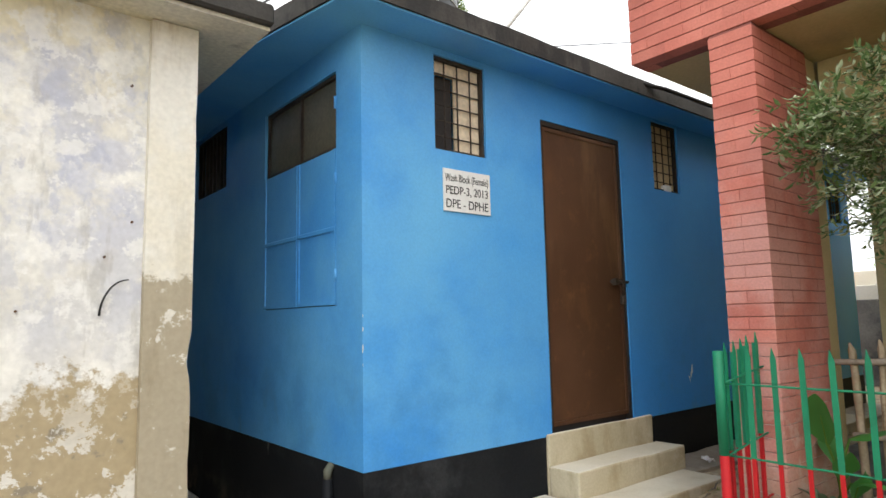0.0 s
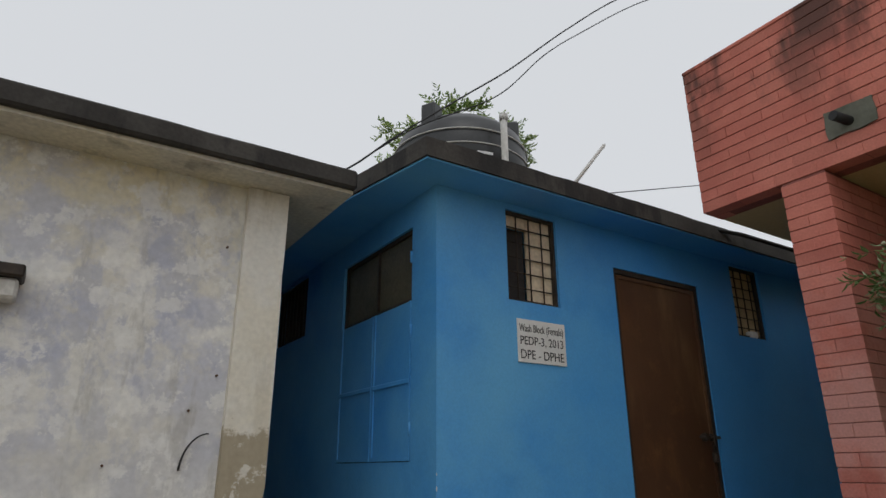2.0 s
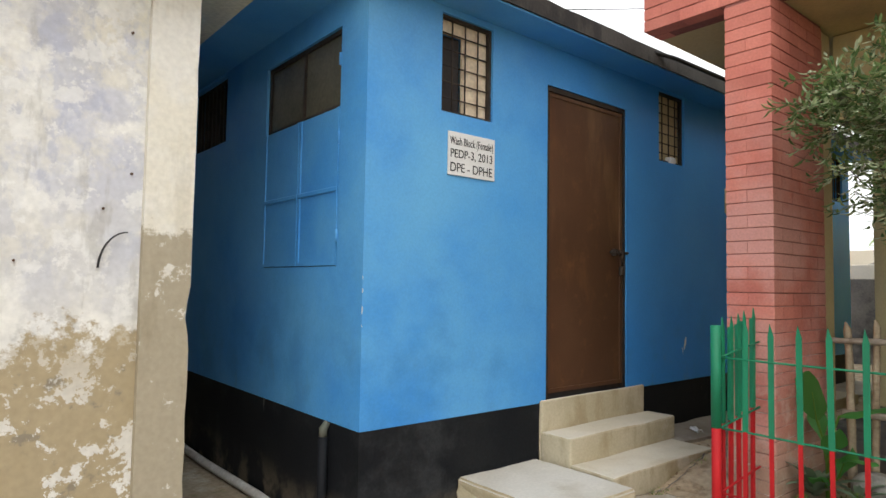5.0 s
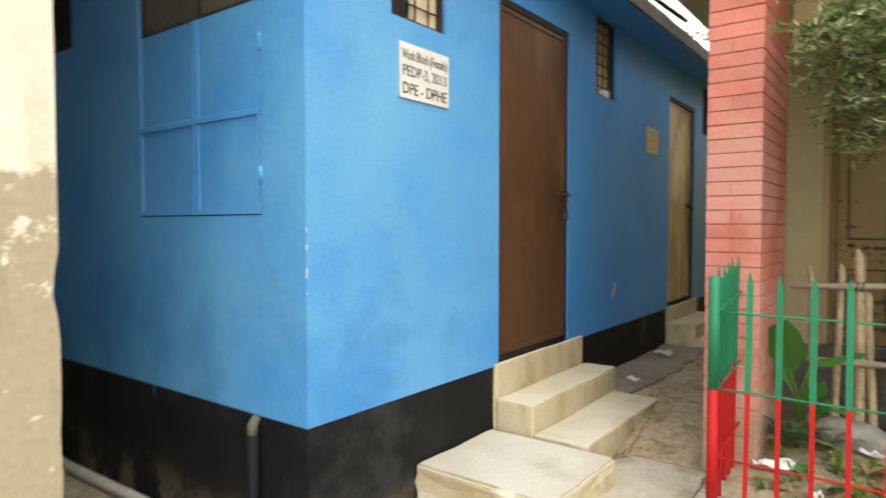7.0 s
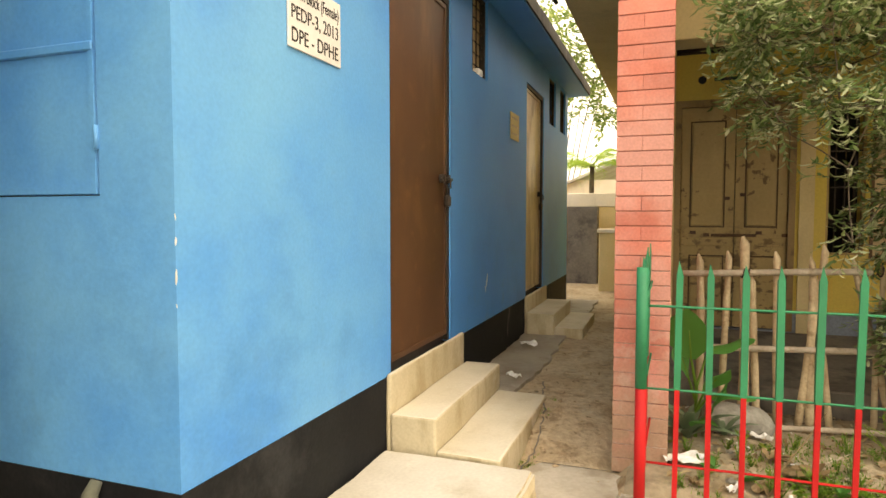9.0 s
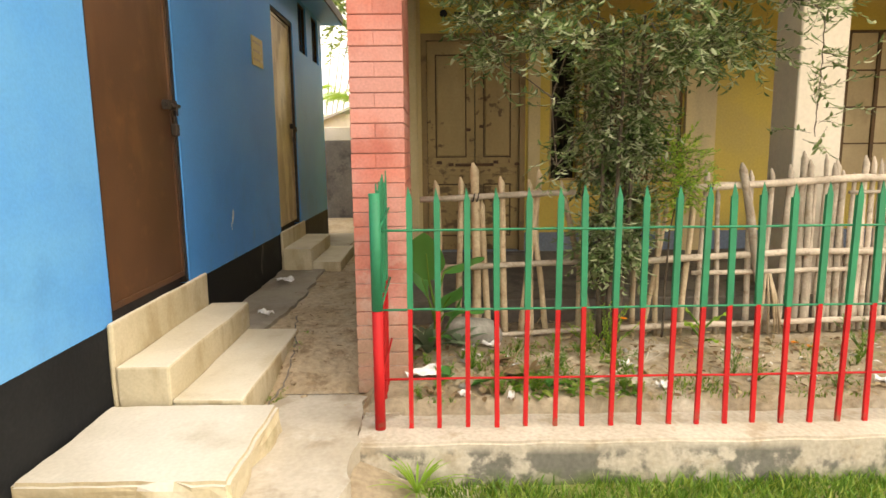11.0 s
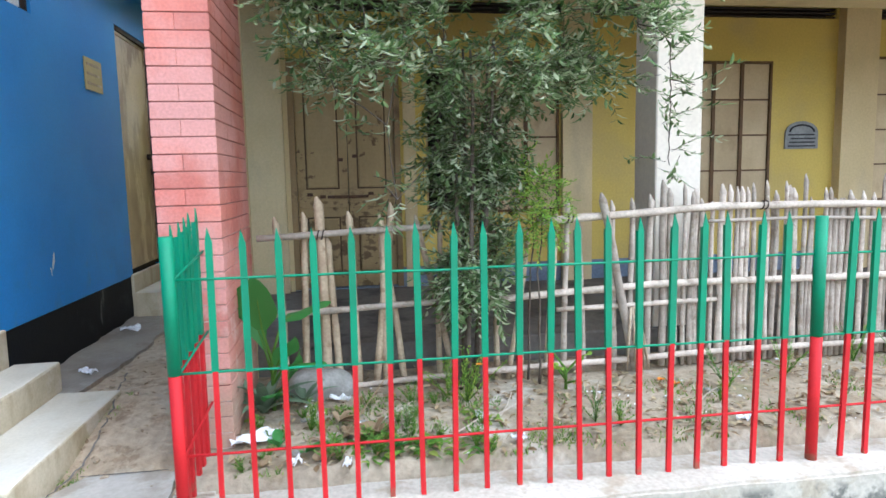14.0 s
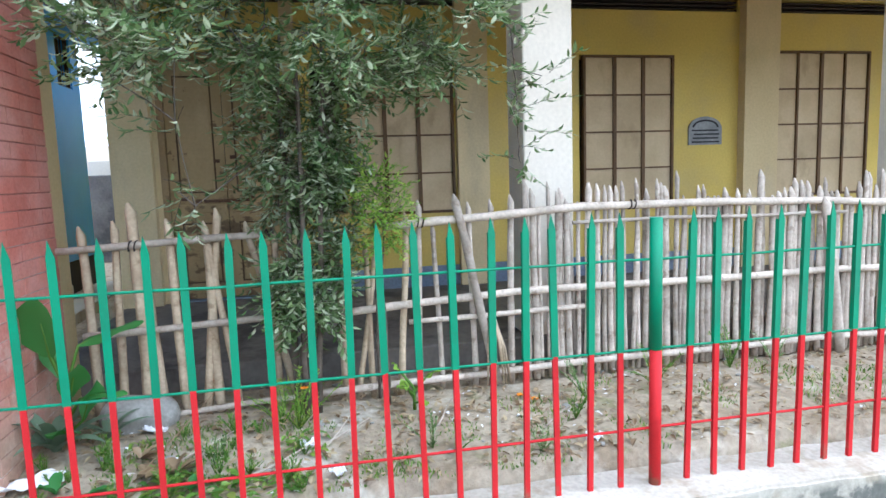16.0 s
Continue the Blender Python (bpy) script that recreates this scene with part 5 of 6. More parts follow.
def scatter(name, n, area, size, m, label, seed, flat=True, where=None):
    """Many small leaves or chips lying on the ground."""
    r = random.Random(seed)
    verts, faces = [], []
    while n > 0:
        x, y = r.uniform(area[0], area[1]), r.uniform(area[2], area[3])
        if where and not where(x, y):
            continue
        n -= 1
        a, tilt = r.uniform(0, 6.28), r.uniform(-0.4, 0.4)
        d = Vector((math.cos(a), math.sin(a), tilt)).normalized()
        s = Vector((-math.sin(a), math.cos(a), r.uniform(-0.4, 0.4))).normalized()
        k = size * r.uniform(0.5, 1.5)
        leaflets(verts, faces, Vector((x, y, soil_z(x, y) + 0.012 + r.uniform(0, 0.008))), d, s, k, k * r.uniform(0.25, 0.6), r.uniform(0, 0.3))
    ob = soup(name, verts, faces, m)
    return tagged(ob, label, "ground litter", kind="stuff")


in_bed = lambda x, y: x > 4.03 and y < 3.1
scatter("dry_leaves", 2600, (4.03, 5.15, -2.5, 3.1), 0.035, M["dry"], "scattered dry leaves on the garden soil", 21, where=in_bed)
scatter("dry_leaves", 260, (4.3, 9.0, 3.5, 4.2), 0.03, M["dry"], "scattered dry leaves in the passage", 22)
scatter("pale_chips", 260, (4.03, 5.1, -2.5, 3.1), 0.02, M["paper"], "scattered pale chips and scraps in the soil", 23, where=lambda x, y: in_bed(x, y) and noise.noise(Vector((x * 2, y * 2, 8))) > 0.05)


def grass(name, n, area, height, seed, label, m="grass", where=None):
    r = random.Random(seed)
    verts, faces = [], []
    while n > 0:
        x, y = r.uniform(area[0], area[1]), r.uniform(area[2], area[3])
        if where and not where(x, y):
            continue
        n -= 1
        a, h = r.uniform(0, 6.28), height * r.uniform(0.4, 1.4)
        z = ground_z(x, y) - 0.01
        lean = Vector((r.uniform(-0.7, 0.7), r.uniform(-0.7, 0.7), 0)) * h
        s = Vector((math.cos(a), math.sin(a), 0)) * (0.002 + h * 0.03)
        p, q, t = Vector((x, y, z)), Vector((x, y, z + h * 0.6)) + lean * 0.4, Vector((x, y, z + h)) + lean
        i = len(verts)
        verts += [p - s, p + s, q + s * 0.8, q - s * 0.8, t]
        faces += [(i, i + 1, i + 2, i + 3), (i + 3, i + 2, i + 4)]
    return tagged(soup(name, verts, faces, M[m]), label, "grass", kind="stuff")


patchy = lambda x, y: noise.noise(Vector((x * 1.7, y * 1.7, 3))) > -0.15
grass("grass", 9000, (2.4, 3.70, -1.5, 2.95), 0.05, 31, "short patchy green grass at the kerb", where=patchy)
grass("grass", 2600, (3.45, 3.70, -1.5, 3.05), 0.06, 32, "green grass along the foot of the kerb")
grass("weeds", 2200, (4.03, 4.8, -2.0, 3.05), 0.03, 33, "thin weeds in the garden soil", where=lambda x, y: noise.noise(Vector((x * 2.6, y * 2.6, 1))) > 0.18)
grass("weeds", 1900, (4.03, 4.7, 0.6, 3.08), 0.026, 37, "low green weeds among the litter", where=lambda x, y: noise.noise(Vector((x * 3.1, y * 2.2, 6))) > 0.22 - 0.12 * (y - 0.6))
low_leaves = lambda x, y: noise.noise(Vector((x * 4.0, y * 3.0, 9))) > 0.12
scatter("low_weeds", 260, (4.03, 4.55, 1.9, 3.08), 0.05, M["grass"], "low broad-leaved weeds near the pillar", 24, where=low_leaves)
scatter("twigs", 420, (4.03, 4.9, -1.5, 3.08), 0.04, M["dry"], "broken dry twigs and leaf stalks on the soil", 25, where=lambda x, y: noise.noise(Vector((x * 3.0, y * 3.0, 14))) > 0.0)
grass("weeds", 260, (3.86, 4.05, 3.70, 3.86), 0.03, 34, "weeds growing in the paving crack")
grass("grass", 7000, (3.30, 3.70, -1.5, 3.02), 0.055, 38, "bright green grass close to the kerb", where=lambda x, y: noise.noise(Vector((x * 3, y * 2.2, 5))) > -0.2)
blade_plant("grass_tuft", (3.58, 3.06, -0.17), 34, 0.27, 0.011, M["leaf_y"], "bright green grass tuft at the kerb corner", 9, 1.1)


def sprig(name, base, h, n, m, label, seed, bloom=False, leaf=0.022):
    r = random.Random(seed)
    t = thing(name, base, label, "plant")
    verts, faces, lines = [], [], []
    for k in range(n):
        d = Vector((r.uniform(-0.6, 0.6), r.uniform(-0.6, 0.6), 1))
        twig(verts, faces, lines, Vector(base), d, int(h / (leaf * 0.55)), leaf, leaf * 0.35, r, 0.1)
    for pts in lines:
        part("stem", tube(bmesh.new(), [pts[0], pts[len(pts) // 2], pts[-1]], [0.003, 0.002, 0.001], 4), M["grass"], t)
    soup("leaves", verts, faces, m, t)
    if bloom:
        bm = bmesh.new()
        c = lines[0][-1]
        for k in range(10):
            a = k * 0.628
            o, s = Vector((math.cos(a), math.sin(a), 0.3)) * 0.02, Vector((-math.sin(a), math.cos(a), 0)) * 0.008
            bm.faces.new([bm.verts.new(p) for p in (c, c + o * 0.6 + s, c + o, c + o * 0.6 - s)])
        part("flower", bm, M["petal"], t, "orange flower")
    return t


sprig("marigold", (4.55, 2.02, 0.10), 0.30, 9, M["leaf_y"], "yellow-green marigold with an orange flower", 41, True)
sprig("marigold", (4.62, 2.10, 0.10), 0.22, 7, M["leaf_y"], "small yellow-green marigold plant without flowers", 42)
for i, (x, y, h) in enumerate([(4.25, 1.45, 0.16), (4.2, 1.35, 0.12), (4.35, 0.75, 0.2), (4.5, 0.62, 0.22), (4.12, 2.5, 0.14), (4.1, 2.7, 0.12), (4.3, 2.35, 0.13), (4.6, 0.2, 0.25),
                               (4.75, -0.35, 0.3), (4.7, -0.6, 0.25), (4.15, 2.05, 0.12), (4.4, 2.78, 0.14), (4.12, 1.0, 0.1), (4.55, 2.3, 0.12)]):
    sprig("weed", (x, y, soil_z(x, y)), h, 5, M["grass"] if i % 3 else M["leaf"], "small green weed in the garden soil", 50 + i)
for i, (x, y) in enumerate([(4.62, 0.93), (4.72, 1.98), (4.28, 2.52), (4.55, 0.88)]):
    bm = bmesh.new()
    for k in range(14):
        a, el = k * 2.4, 0.3 + 0.07 * (k % 5)
        o, s = Vector((math.cos(a) * math.cos(el), math.sin(a) * math.cos(el), math.sin(el))) * 0.025, Vector((-math.sin(a), math.cos(a), 0)) * 0.009
        c = Vector((x, y, soil_z(x, y) + 0.012))
        bm.faces.new([bm.verts.new(p) for p in (c, c + o * 0.6 + s, c + o, c + o * 0.6 - s)])
    solo("fallen_flower", bm, M["petal"], "fallen orange marigold bloom on the soil", "flower")

# dry stalks leaning and lying on the soil
solo("dry_stalk", tube(bmesh.new(), [(4.25, 2.66, 0.07), (4.45, 2.50, 0.20), (4.62, 2.38, 0.30)], [0.004, 0.003, 0.002], 5), M["dry"], "thin dry stalk leaning over the soil", "stalk")
for k, (xa, ya, xb, yb) in enumerate([(4.20, 2.62, 4.52, 2.30), (4.28, 1.98, 4.50, 1.70), (4.32, 1.90, 4.55, 1.78), (4.18, 2.20, 4.34, 1.94), (4.40, 1.40, 4.62, 1.28), (4.30, 0.92, 4.44, 0.70)]):
    pts = [(xa + (xb - xa) * t + 0.012 * math.sin(5 * t + k), ya + (yb - ya) * t, soil_z(xa + (xb - xa) * t, ya + (yb - ya) * t) + 0.016 + 0.02 * t) for t in (0, 0.25, 0.5, 0.75, 1)]
    solo("dry_stalk", tube(bmesh.new(), pts, [0.0045, 0.0042, 0.0038, 0.003, 0.002], 5), M["bamboo"], "bleached dry stalk lying on the soil", "stalk", "dry stalks")


def husk(name, at, n, size, m, label, seed):
    """A few curled dry leaves standing up out of a heap."""
    r = random.Random(seed)
    t = thing(name, at, label, "dead leaf", "dead leaves in the bed")
    for k in range(n):
        a, el, ln = r.uniform(0, 6.28), r.uniform(0.2, 1.2), size * r.uniform(0.6, 1.2)
        out, sd = Vector((math.cos(a), math.sin(a), 0)), Vector((-math.sin(a), math.cos(a), 0))
        bm = bmesh.new()
        rows = []
        for i in range(7):
            q = i / 6
            w = ln * 0.22 * math.sin(math.pi * (0.08 + 0.88 * q))
            c = Vector(at) + out * ln * q * math.cos(el) + Vector((0, 0, 0.012 + ln * (q * math.sin(el) - 0.35 * q * q * math.sin(el))))
            rows.append([bm.verts.new(c - sd * w + Vector((0, 0, w * 0.7))), bm.verts.new(c), bm.verts.new(c + sd * w + Vector((0, 0, w * 0.5 + 0.004 * math.sin(8 * q))))])
        for p, q in zip(rows, rows[1:]):
            for j in (0, 1):
                bm.faces.new((p[j], p[j + 1], q[j + 1], q[j])).smooth = True
        part("leaf", bm, m, t)


for k, (x, y, n, size, m) in enumerate([(4.26, 2.50, 6, 0.13, "dry"), (4.16, 2.80, 5, 0.11, "broad"), (4.12, 2.66, 4, 0.09, "dry"), (4.22, 2.92, 5, 0.10, "broad"), (4.14, 2.42, 4, 0.10, "broad"), (4.40, 2.66, 4, 0.10, "dry")]):
    husk("withered_leaves", (x, y, soil_z(x, y)), n, size, M[m], "curled dry brown leaves in a small heap" if m == "dry" else "fallen green leaves lying on the soil", 500 + k)

# ---------------------------------------------------------------- on the roofs and overhead
RT = SOFFIT + 0.125


def water_tank():
    c = (3.62, 5.80)
    t = thing("water_tank", (*c, RT), "black plastic water tank with pale ring lines on the roof", "tank")
    prof = [(0.575, 0.0), (0.60, 0.03), (0.60, 0.30), (0.585, 0.32), (0.60, 0.34), (0.60, 0.62), (0.585, 0.64), (0.60, 0.66), (0.595, 0.92), (0.56, 1.05), (0.46, 1.15), (0.30, 1.20), (0.22, 1.21)]
    part("body", lathe(bmesh.new(), [(r, RT + z) for r, z in prof], 48, c), M["tank"], t)
    part("lid", lathe(bmesh.new(), [(0.23, RT + 1.205), (0.235, RT + 1.25), (0.20, RT + 1.27), (0.05, RT + 1.28)], 32, c), M["tank"], t)
    for z in (0.93, 0.80):
        ring = [(c[0] + 0.602 * math.cos(a), c[1] + 0.602 * math.sin(a), RT + z) for a in [2 * math.pi * k / 48 for k in range(49)]]
        part("ring_line", tube(bmesh.new(), ring, 0.007, 5), M["pvc"], t)
    for a in (205, 318):
        x, y = c[0] + 0.47 * math.cos(radians(a)), c[1] + 0.47 * math.sin(radians(a))
        bm = box(bmesh.new(), -0.07, 0.07, -0.07, 0.07, 0.95, 1.26, bevel=0.015)
        bm.transform(pose(x, y, RT, 0, 0, a))
        part("lifting_lug", bm, M["tank"], t)
    # a worn white mark, drawn as plain bars on the curved side
    for k, (a0, a1, z0, z1) in enumerate([(232, 246, 0.70, 0.725), (234, 236, 0.60, 0.70), (239, 241, 0.60, 0.70), (244, 246, 0.62, 0.70), (249, 262, 0.70, 0.725), (252, 254, 0.6, 0.7)]):
        bm = bmesh.new()
        ring = [radians(a0 + (a1 - a0) * i / 6) for i in range(7)]
        lo = [bm.verts.new((c[0] + 0.604 * math.cos(a), c[1] + 0.604 * math.sin(a), RT + z0)) for a in ring]
        hi = [bm.verts.new((c[0] + 0.604 * math.cos(a), c[1] + 0.604 * math.sin(a), RT + z1)) for a in ring]
        for i in range(6):
            bm.faces.new((lo[i], lo[i + 1], hi[i + 1], hi[i]))
        part("white_mark", bm, M["paper"], t)


water_tank()
bm = tube(bmesh.new(), [(3.56, 5.08, RT), (3.56, 5.08, 3.98)], 0.028, 12)
tube(bm, [(3.56, 5.08, 3.965), (3.56, 5.08, 4.02)], 0.036, 12)
solo("vent_pipe", bm, M["pvc"], "upright grey-white pipe on the roof beside the tank", "pipe")
solo("leaning_rod", tube(bmesh.new(), [(3.46, 4.36, RT - 0.01), (3.90, 4.36, 3.505)], 0.013, 8), M["pvc"], "grey pipe end leaning out over the roof edge", "pipe")
sprig("roof_weed", (2.33, 4.75, RT - 0.01), 0.16, 12, M["leaf_y"], "tiny weed growing on the roof corner", 77)
shrub("back_tree", (5.7, 9.3, -0.2), (5.45, 8.5, 5.68), (1.15, 0.9, 0.62), 130, 10, 0.075, 0.032, "green tree rising behind the wash block", M["leaf_far"], 15, 4, twig_n=6)


def smooth_line(pts, n=10):
    """A smooth line through the points."""
    v = [Vector(p) for p in pts]
    v = [v[0] * 2 - v[1]] + v + [v[-1] * 2 - v[-2]]
    out = []
    for a, b, c, d in zip(v, v[1:], v[2:], v[3:]):
        u, w = (c - a), (d - b)
        lb = (c - b).length
        u, w = u.normalized() * lb, w.normalized() * lb
        for k in range(n):
            t = k / n
            out.append((2 * t**3 - 3 * t * t + 1) * b + (t**3 - 2 * t * t + t) * u + (3 * t * t - 2 * t**3) * c + (t**3 - t * t) * w)
    return out + [v[-2]]


for pts, r in (([(1.80, 4.95, 2.88), (2.15, 4.95, 3.09), (2.51, 4.95, 3.44), (3.13, 4.95, 4.00), (3.53, 4.95, 4.36), (4.21, 4.95, 5.04), (4.96, 4.95, 5.73), (9.5, 4.9, 9.4), (16.0, 4.8, 12.5)], 0.0065),
               ([(1.84, 4.97, 2.88), (2.16, 4.97, 3.10), (2.35, 4.97, 3.28), (2.69, 4.97, 3.58), (3.42, 4.97, 4.09), (3.93, 4.97, 4.66), (4.29, 4.97, 5.00), (5.49, 4.97, 5.99), (9.8, 4.95, 8.9), (16.0, 4.9, 11.8)], 0.005)):
    solo("overhead_cable", tube(bmesh.new(), smooth_line(pts), r, 6), M["wire"], "black overhead cable against the sky", "cable", "overhead cables")
solo("overhead_cable", tube(bmesh.new(), [(7.0, 7.5, 5.05), (10.5, 8.0, 6.28), (16, 8.8, 8.4), (30, 11, 10)], 0.008, 6), M["wire"], "thin dark cable beyond the roof", "cable", "overhead cables")
solo("eave_pipe", tube(bmesh.new(), [(4.70, 4.22, 2.985), (5.0, 4.1, 2.95), (5.9, 3.95, 2.86)], 0.016, 8), M["wire"], "black pipe between the two roofs", "pipe")

# pipes at the foot of the wash block
bm = tube(bmesh.new(), [(WX - 0.035, 4.735, -0.25), (WX - 0.035, 4.735, 0.40)], 0.028, 12)
solo("stand_pipe", bm, M["black_band"], "short black painted pipe on the base band", "pipe")
bm = tube(bmesh.new(), [(WX - 0.035, 4.735, 0.40), (WX - 0.035, 4.735, 0.44), (WX - 0.01, 4.735, 0.475)], [0.022, 0.024, 0.018], 10)
solo("pipe_elbow", bm, M["mossy"], "blackened pipe elbow above the base band", "pipe")
bm = tube(bmesh.new(), [(WX - 0.06 + 0.02 * noise.noise(Vector((0, yy, 0))), yy, ground_z(2.4, yy) + 0.035) for yy in [4.35 + 0.3 * k for k in range(14)]], 0.030, 10)
solo("ground_pipe", bm, M["pvc"], "pale pipe lying along the foot of the wall", "pipe")

# on the white wall: an old hook of wire and a dark bracket
solo("wire_hook", tube(bmesh.new(), [(1.353 + 0.117 * (1 - math.cos(a)), PY - 0.012 - 0.016 * math.sin(2 * a), 1.29 + 0.165 * math.sin(a)) for a in [math.pi / 2 * k / 14 for k in range(15)]], [0.0055 - 0.00018 * k for k in range(15)], 6), M["wire"],
     "bent black wire on the limewashed wall", "wire")
b = thing("wall_bracket", (0.55, PY, 1.97), "dark box bracket fixed to the limewashed wall", "bracket")
part("cover", box(bmesh.new(), 0.30, 0.615, PY - 0.16, PY - 0.001, 2.06, 2.115, bevel=0.008), M["iron"], b)
part("lamp_body", box(bmesh.new(), 0.33, 0.60, PY - 0.13, PY - 0.002, 1.97, 2.058, bevel=0.012), M["pvc"], b)
for i in range(6):
    r = random.Random(100 + i)
    x, z = r.uniform(0.4, 1.5), r.uniform(1.0, 2.6)
    solo("nail", tube(bmesh.new(), [(x, PY + 0.01, z), (x, PY - 0.014, z)], 0.006, 6), M["rust"], "rusty nail in the limewashed wall", "nail", "nails in the wall")

# low green cover and clods at the pillar end of the bed
for i in range(26):
    r = random.Random(300 + i)
    x, y = 4.05 + 0.55 * r.random() ** 1.3, 3.05 - 1.1 * r.random() ** 1.2
    sprig("weed", (x, y, soil_z(x, y)), r.uniform(0.05, 0.10), 5, M["grass"], "low green weed on the garden soil", 310 + i, leaf=0.018)
rng_c = random.Random(77)
for i in range(40):
    x, y = rng_c.uniform(4.05, 5.1), rng_c.uniform(-1.2, 2.9)
    s = rng_c.uniform(0.008, 0.022)
    bm = bmesh.new()
    bmesh.ops.create_icosphere(bm, subdivisions=1, radius=s, matrix=Matrix.Translation((x, y, soil_z(x, y) + s * 0.4)) @ Matrix.Diagonal((1, rng_c.uniform(0.8, 1.6), 0.7, 1)))
    for v in bm.verts:
        v.co += 0.3 * s * noise.noise_vector(v.co * 60)
    solo("clod", bm, M["stone"] if i % 3 else M["dirt"], "small clod on the garden soil", "clod", "clods in the bed")

# bare chips on the edge of the blue wall
for i, (z, h, w) in enumerate([(1.10, 0.05, 0.012), (1.20, 0.03, 0.010), (1.27, 0.022, 0.008), (1.02, 0.02, 0.008)]):
    bm = bmesh.new()
    bmesh.ops.create_icosphere(bm, subdivisions=2, radius=1, matrix=Matrix.Translation((WX + 0.001, WY + 0.001, z)) @ Matrix.Diagonal((w * 0.28, w * 0.28, h * 0.45, 1)))
    for v in bm.verts:
        v.co += 0.003 * noise.noise_vector(v.co * 50)
    part("paint_chip", bm, M["sign"], wash, "pale bare chip on the wall edge")

for x, z, h, w, tilt in ((5.69, 0.78, 0.06, 0.014, 18), (5.65, 0.72, 0.03, 0.008, -10)):
    bm = bmesh.new()
    bmesh.ops.create_icosphere(bm, subdivisions=2, radius=1, matrix=pose(x, WY, z, 0, tilt, 0) @ Matrix.Diagonal((w, 0.0016, h, 1)))
    for v in bm.verts:
        w3 = 0.012 * noise.noise_vector(v.co * 30)
        v.co += Vector((w3.x, 0, w3.z))
    part("paint_scrape", bm, M["sign"], wash, "pale scrape in the blue paint")

# broken stones trodden into the passage
r4 = random.Random(77)
bm = bmesh.new()
for k in range(60):
    x, y = r4.uniform(3.98, 5.6), r4.uniform(3.42, 3.98)
    s = r4.choice((0.005, 0.006, 0.008, 0.010, 0.016))
    got = bmesh.ops.create_icosphere(bm, subdivisions=1, radius=s, matrix=pose(x, y, max(ground_z(x, y), 0.0) + 0.008 + 0.1 * s, 0, 0, r4.uniform(0, 360)) @ Matrix.Diagonal((1.3, 0.9, 0.55, 1)))
    for v in got["verts"]:
        v.co += 0.3 * s * noise.noise_vector(v.co * 40)
solo("rubble", bm, M["brown_dirt"], "small broken stones trodden into the passage", "rubble", kind="stuff")

# a dark crack in the cement with weeds along it
def crack(pts, w):
    verts, faces = [], []
    for i, (x, y) in enumerate(pts):
        x2, y2 = pts[min(i + 1, len(pts) - 1)]
        x1, y1 = pts[max(i - 1, 0)]
        d = Vector((x2 - x1, y2 - y1, 0)).normalized()
        s = Vector((-d.y, d.x, 0)) * w * (0.5 + 0.5 * abs(noise.noise(Vector((i * 1.3, 2, 1)))))
        z = max(ground_z(x, y) + 0.012, 0.012)
        verts += [Vector((x, y, z)) - s, Vector((x, y, z)) + s]
    for i in range(len(pts) - 1):
        faces.append((2 * i, 2 * i + 1, 2 * i + 3, 2 * i + 2))
    ob = soup("crack", verts, faces, M["damp"])
    return tagged(ob, "dark crack between the cement and the trodden earth", "crack", kind="structure")


line = []
for (xa, ya), (xb, yb) in zip([(3.95, 3.83), (4.12, 3.80), (4.40, 3.78), (4.75, 3.80), (5.0, 3.86)], [(4.12, 3.80), (4.40, 3.78), (4.75, 3.80), (5.0, 3.86), (5.4, 3.93)]):
    line += [(xa + (xb - xa) * k / 8 + 0.012 * noise.noise(Vector((xa * 9 + k, 1, 2))), ya + (yb - ya) * k / 8 + 0.02 * noise.noise(Vector((k * 0.9, xa * 7, 5)))) for k in range(8)]
crack(line, 0.008)
crack([(4.24 + 0.02 * noise.noise(Vector((k, 0, 0))), 3.75 - 0.045 * k) for k in range(9)], 0.006)
grass("weeds", 420, (3.92, 4.25, 3.74, 3.86), 0.028, 35, "weeds growing along the crack")
grass("weeds", 160, (4.25, 5.0, 3.76, 3.86), 0.02, 36, "sparse weeds along the crack", where=lambda x, y: noise.noise(Vector((x * 6, y * 6, 2))) > 0.1)

# ---------------------------------------------------------------- beyond the passage
low_wall = thing("boundary_wall", (12.0, 4.8, 0), "low grey cement boundary wall with pale coping", "wall")
part("wall_face", box(bmesh.new(), 12.0, 12.2, 4.27, 9.0, -0.2, 1.42, bevel=0.01), M["damp"], low_wall)
part("coping", box(bmesh.new(), 12.4, 12.65, 2.6, 9.0, 1.42, 1.66, bevel=0.01), M["column"], low_wall)
part("back_face", box(bmesh.new(), 12.42, 12.62, 2.6, 9.0, -0.2, 1.42), M["cream"], low_wall)
bm = box(bmesh.new(), 11.0, 11.3, 2.9, 4.14, -0.2, 1.0, bevel=0.01)
stub = thing("cement_stub", (11.1, 3.6, 0), "short cream cement wall with a pale cap", "wall")
part("body", bm, M["cream"], stub)
part("cap", box(bmesh.new(), 10.97, 11.33, 2.87, 4.17, 1.0, 1.06, bevel=0.01), M["column"], stub)

hut = thing("tin_hut", (17.5, 5.0, 0), "far hut with a sloping tin roof and pale walls", "building")
part("walls", walled(bmesh.new(), "x", 16.2, 16.4, 2.0, 8.5, -0.2, 2.1, [(3.2, 3.9, 0.9, 1.6)]), M["column"], hut)
bm = bmesh.new()
a = [bm.verts.new(p) for p in ((16.0, 8.9, 0.55 + 0.05), (16.0, 3.9, 2.62), (21.0, 3.9, 2.62), (21.0, 8.9, 0.6))]
f = bm.faces.new(a)
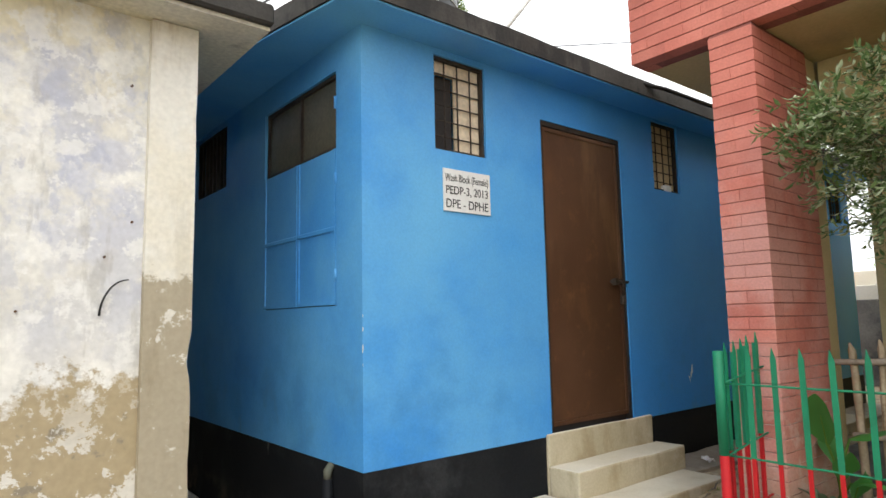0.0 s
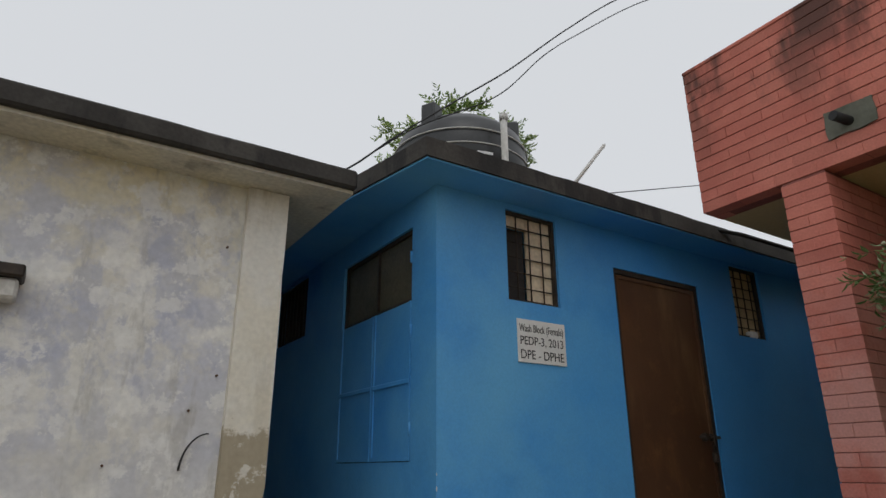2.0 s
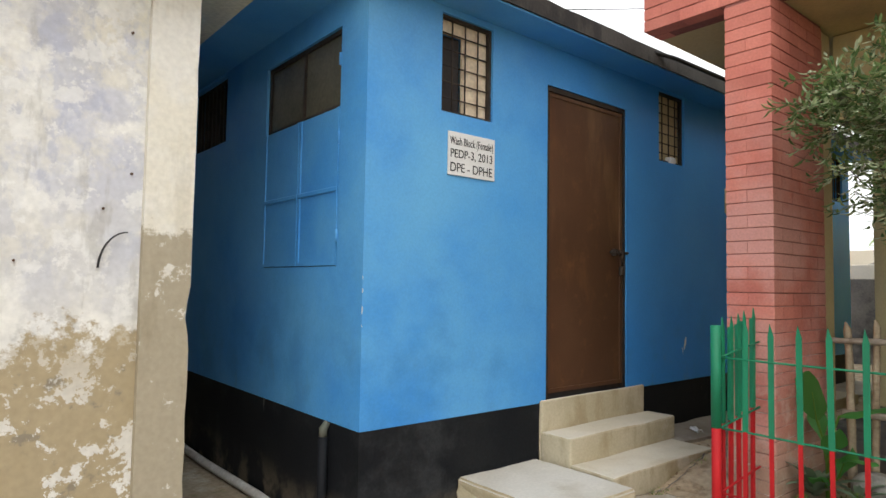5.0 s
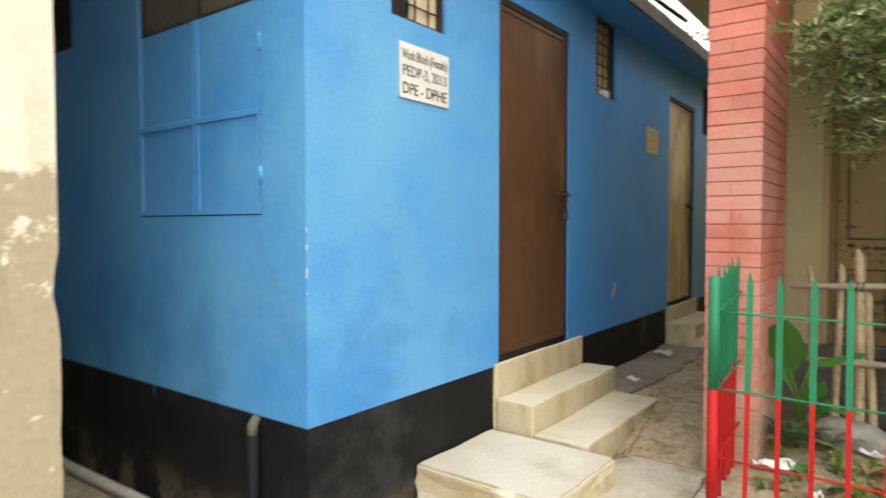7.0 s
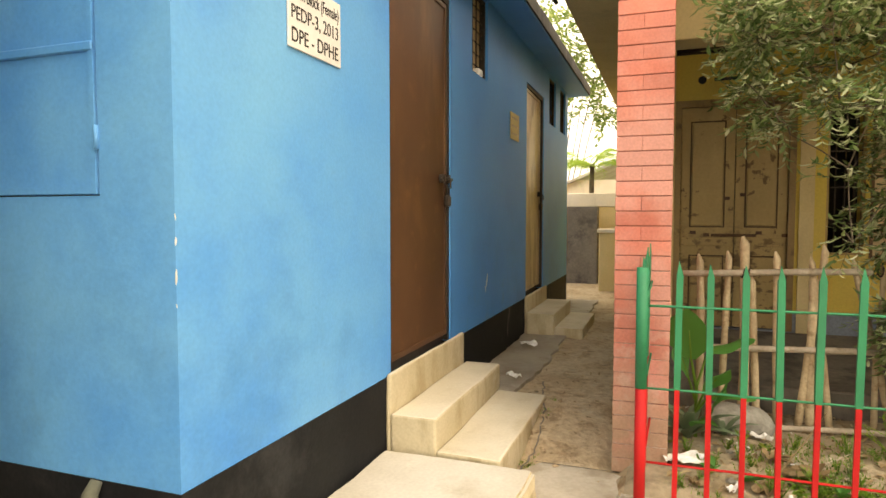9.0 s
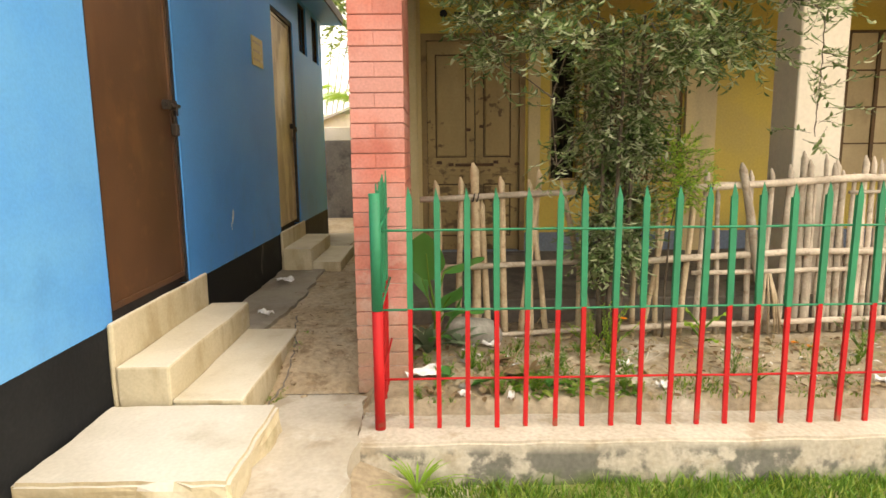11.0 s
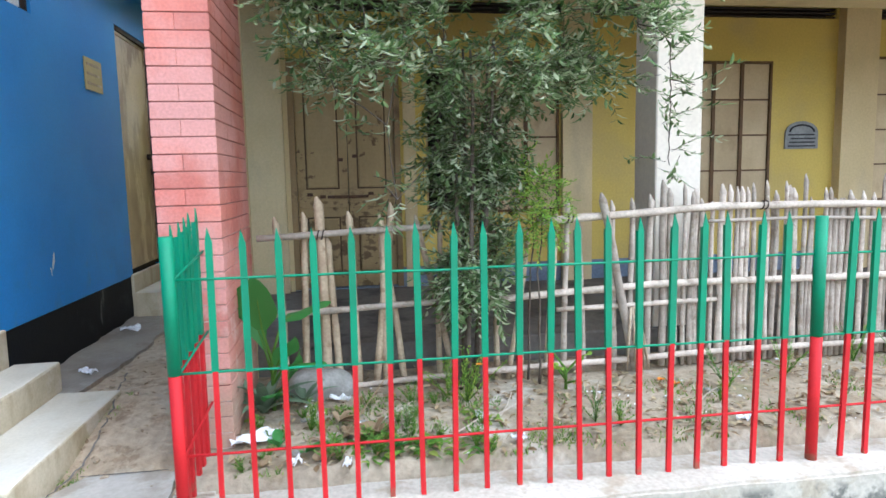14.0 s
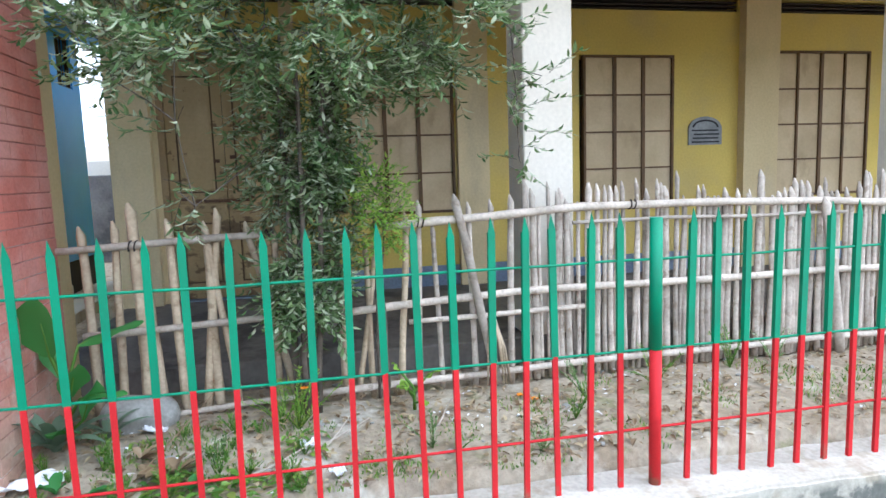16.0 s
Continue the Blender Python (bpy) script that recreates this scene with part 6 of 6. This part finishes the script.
for v in bmesh.ops.extrude_face_region(bm, geom=[f])["geom"]:
    if isinstance(v, bmesh.types.BMVert):
        v.co.z += 0.06
part("roof", bm, M["tin"], hut, "dull tin roof sheet")


def palm():
    t = thing("young_palm", (14.0, 4.6, -0.1), "young yellow-green palm beyond the boundary wall", "tree")
    part("trunk", tube(bmesh.new(), [(14, 4.6, -0.2), (14.02, 4.62, 1.2), (14.0, 4.6, 2.3)], [0.08, 0.06, 0.045], 10), M["bark"], t)
    r = random.Random(61)
    for k in range(13):
        a = 2.4 * k
        el = 0.35 + 0.09 * (k % 8)
        verts, faces = [], []
        d0 = Vector((math.cos(a), math.sin(a), 0))
        sd = Vector((-d0.y, d0.x, 0))
        ln = r.uniform(0.9, 1.25)
        for i in range(22):
            s = (i + 1) / 22
            p = Vector((14, 4.6, 2.25)) + d0 * ln * (s * math.cos(el)) + Vector((0, 0, ln * (s * math.sin(el) * 1.2 - 0.75 * s * s)))
            for sg in (1, -1):
                leaflets(verts, faces, p, (d0 * 0.5 + sd * sg * 0.8 + Vector((0, 0, -0.35))).normalized(), d0, 0.34 * math.sin(math.pi * (0.15 + 0.8 * s)), 0.032, 0.1)
        soup("frond", verts, faces, M["leaf_y"], t)


palm()
shrub("far_tree", (19.0, 6.2, -0.2), (18.8, 5.2, 5.6), (1.7, 1.9, 1.7), 70, 6, 0.20, 0.09, "sunlit tree far beyond the passage", M["leaf_far"], 25, 4, twig_n=5)


# ---------------------------------------------------------------- red painted brickwork: pillar and parapet, brick by brick
COURSE, PROUD = 0.0718, 0.006
PX0, PX1, PY0, PY1 = BX, 5.0, 3.116, 3.376
pillar = part("brick_pillar", box(bmesh.new(), PX0 + PROUD, PX1, PY0 + PROUD, PY1 - PROUD, 0.0, 2.885), M["joint"], school, "red painted brick pillar, white bloom at its foot")
brick_meshes = {}


def brick(parent, x0, x1, y0, y1, z0, z1):
    """A brick block; alike ones share one mesh."""
    key = tuple(round(v, 4) for v in (x1 - x0, y1 - y0, z1 - z0))
    if key not in brick_meshes:
        bm = box(bmesh.new(), 0, key[0], 0, key[1], 0, key[2])
        bmesh.ops.bevel(bm, geom=bm.edges[:], offset=0.0022, segments=1, affect="EDGES")
        brick_meshes[key] = mesh_of("brick", bm, M["brick"])
    ob = new("brick", brick_meshes[key])
    ob.parent = parent
    ob.matrix_parent_inverse = placed(parent).inverted()
    ob.matrix_basis = pose(x0 + brng.uniform(-0.0012, 0.0012), y0 + brng.uniform(-0.0012, 0.0012), z0)
    return ob


brng = random.Random(9)
n = int(2.885 / COURSE)
for k in range(n + 1):
    z0, z1 = COURSE * k + 0.0025, COURSE * (k + 1) - 0.0025
    z1 = min(z1, 2.884)
    if z1 - z0 < 0.02:
        break
    ym = (PY0 + PY1) / 2 + 0.01
    # front bond: a full stretcher, then two halves
    if k % 2:
        brick(pillar, PX0, PX0 + 0.115, PY0, PY1, z0, z1)
        cuts = [PX0 + 0.1165, PX0 + 0.36, PX0 + 0.605, PX1]
    else:
        brick(pillar, PX0, PX0 + 0.245, PY0, ym - 0.0002, z0, z1)
        brick(pillar, PX0, PX0 + 0.245, ym + 0.0002, PY1, z0, z1)
        cuts = [PX0 + 0.2465, PX0 + 0.49, PX1]
    for a, b in zip(cuts, cuts[1:]):
        brick(pillar, a, b - 0.0015, PY0, PY0 + 0.11, z0, z1)
        brick(pillar, a, b - 0.0015, PY1 - 0.11, PY1, z0, z1)

PZ0, PZ1, PYE = 2.885, 3.955, 3.905
parapet = part("brick_parapet", box(bmesh.new(), BX + PROUD, BX + 0.20, -7.0, PYE - PROUD, PZ0 + 0.004, PZ1), M["joint"], school, "red painted brick parapet with black rain stains")
rows = 14
h = (PZ1 - PZ0) / rows
rest = bmesh.new()
for k in range(rows):
    z0, z1 = PZ0 + h * k + 0.003, PZ0 + h * (k + 1) - 0.003
    y = PYE
    first = True
    while y > -6.9:
        ln = 0.125 if first and k % 2 else 0.25
        first = False
        y0 = max(-7.0, y - ln)
        if y > 1.9:
            brick(parapet, BX, BX + 0.11, y0 + 0.0001, y - 0.0001, z0, z1)
        else:
            box(rest, BX, BX + 0.11, y0 + 0.001, y - 0.001, z0, z1)
        y -= ln
    brick(parapet, BX + 0.112, BX + 0.205, PYE - 0.11, PYE, z0, z1)
tagged(part("bricks_beyond", rest, M["brick"], parapet), kind="stuff")
part("parapet_top", box(bmesh.new(), BX - 0.005, BX + 0.21, -7.0, PYE + 0.004, PZ1, PZ1 + 0.03, bevel=0.006), M["brick"], school)

# rain spout with its cement patch
spout = thing("rain_spout", (BX, 2.97, 3.15), "black pipe spout set in a grey cement patch", "pipe")
bm = box(bmesh.new(), BX - 0.010, BX + 0.02, 2.80, 3.06, 3.04, 3.20)
bmesh.ops.subdivide_edges(bm, edges=bm.edges[:], cuts=4, use_grid_fill=True)
for v in bm.verts:
    v.co += 0.02 * noise.noise_vector(v.co * 8) * Vector((0.2, 1, 1))
part("cement_patch", bm, M["mossy"], spout)
bm = tube(bmesh.new(), [(BX + 0.03, 2.93, 3.10), (BX - 0.12, 2.965, 3.115)], 0.028, 14)
part("pipe", bm, M["wire"], spout)
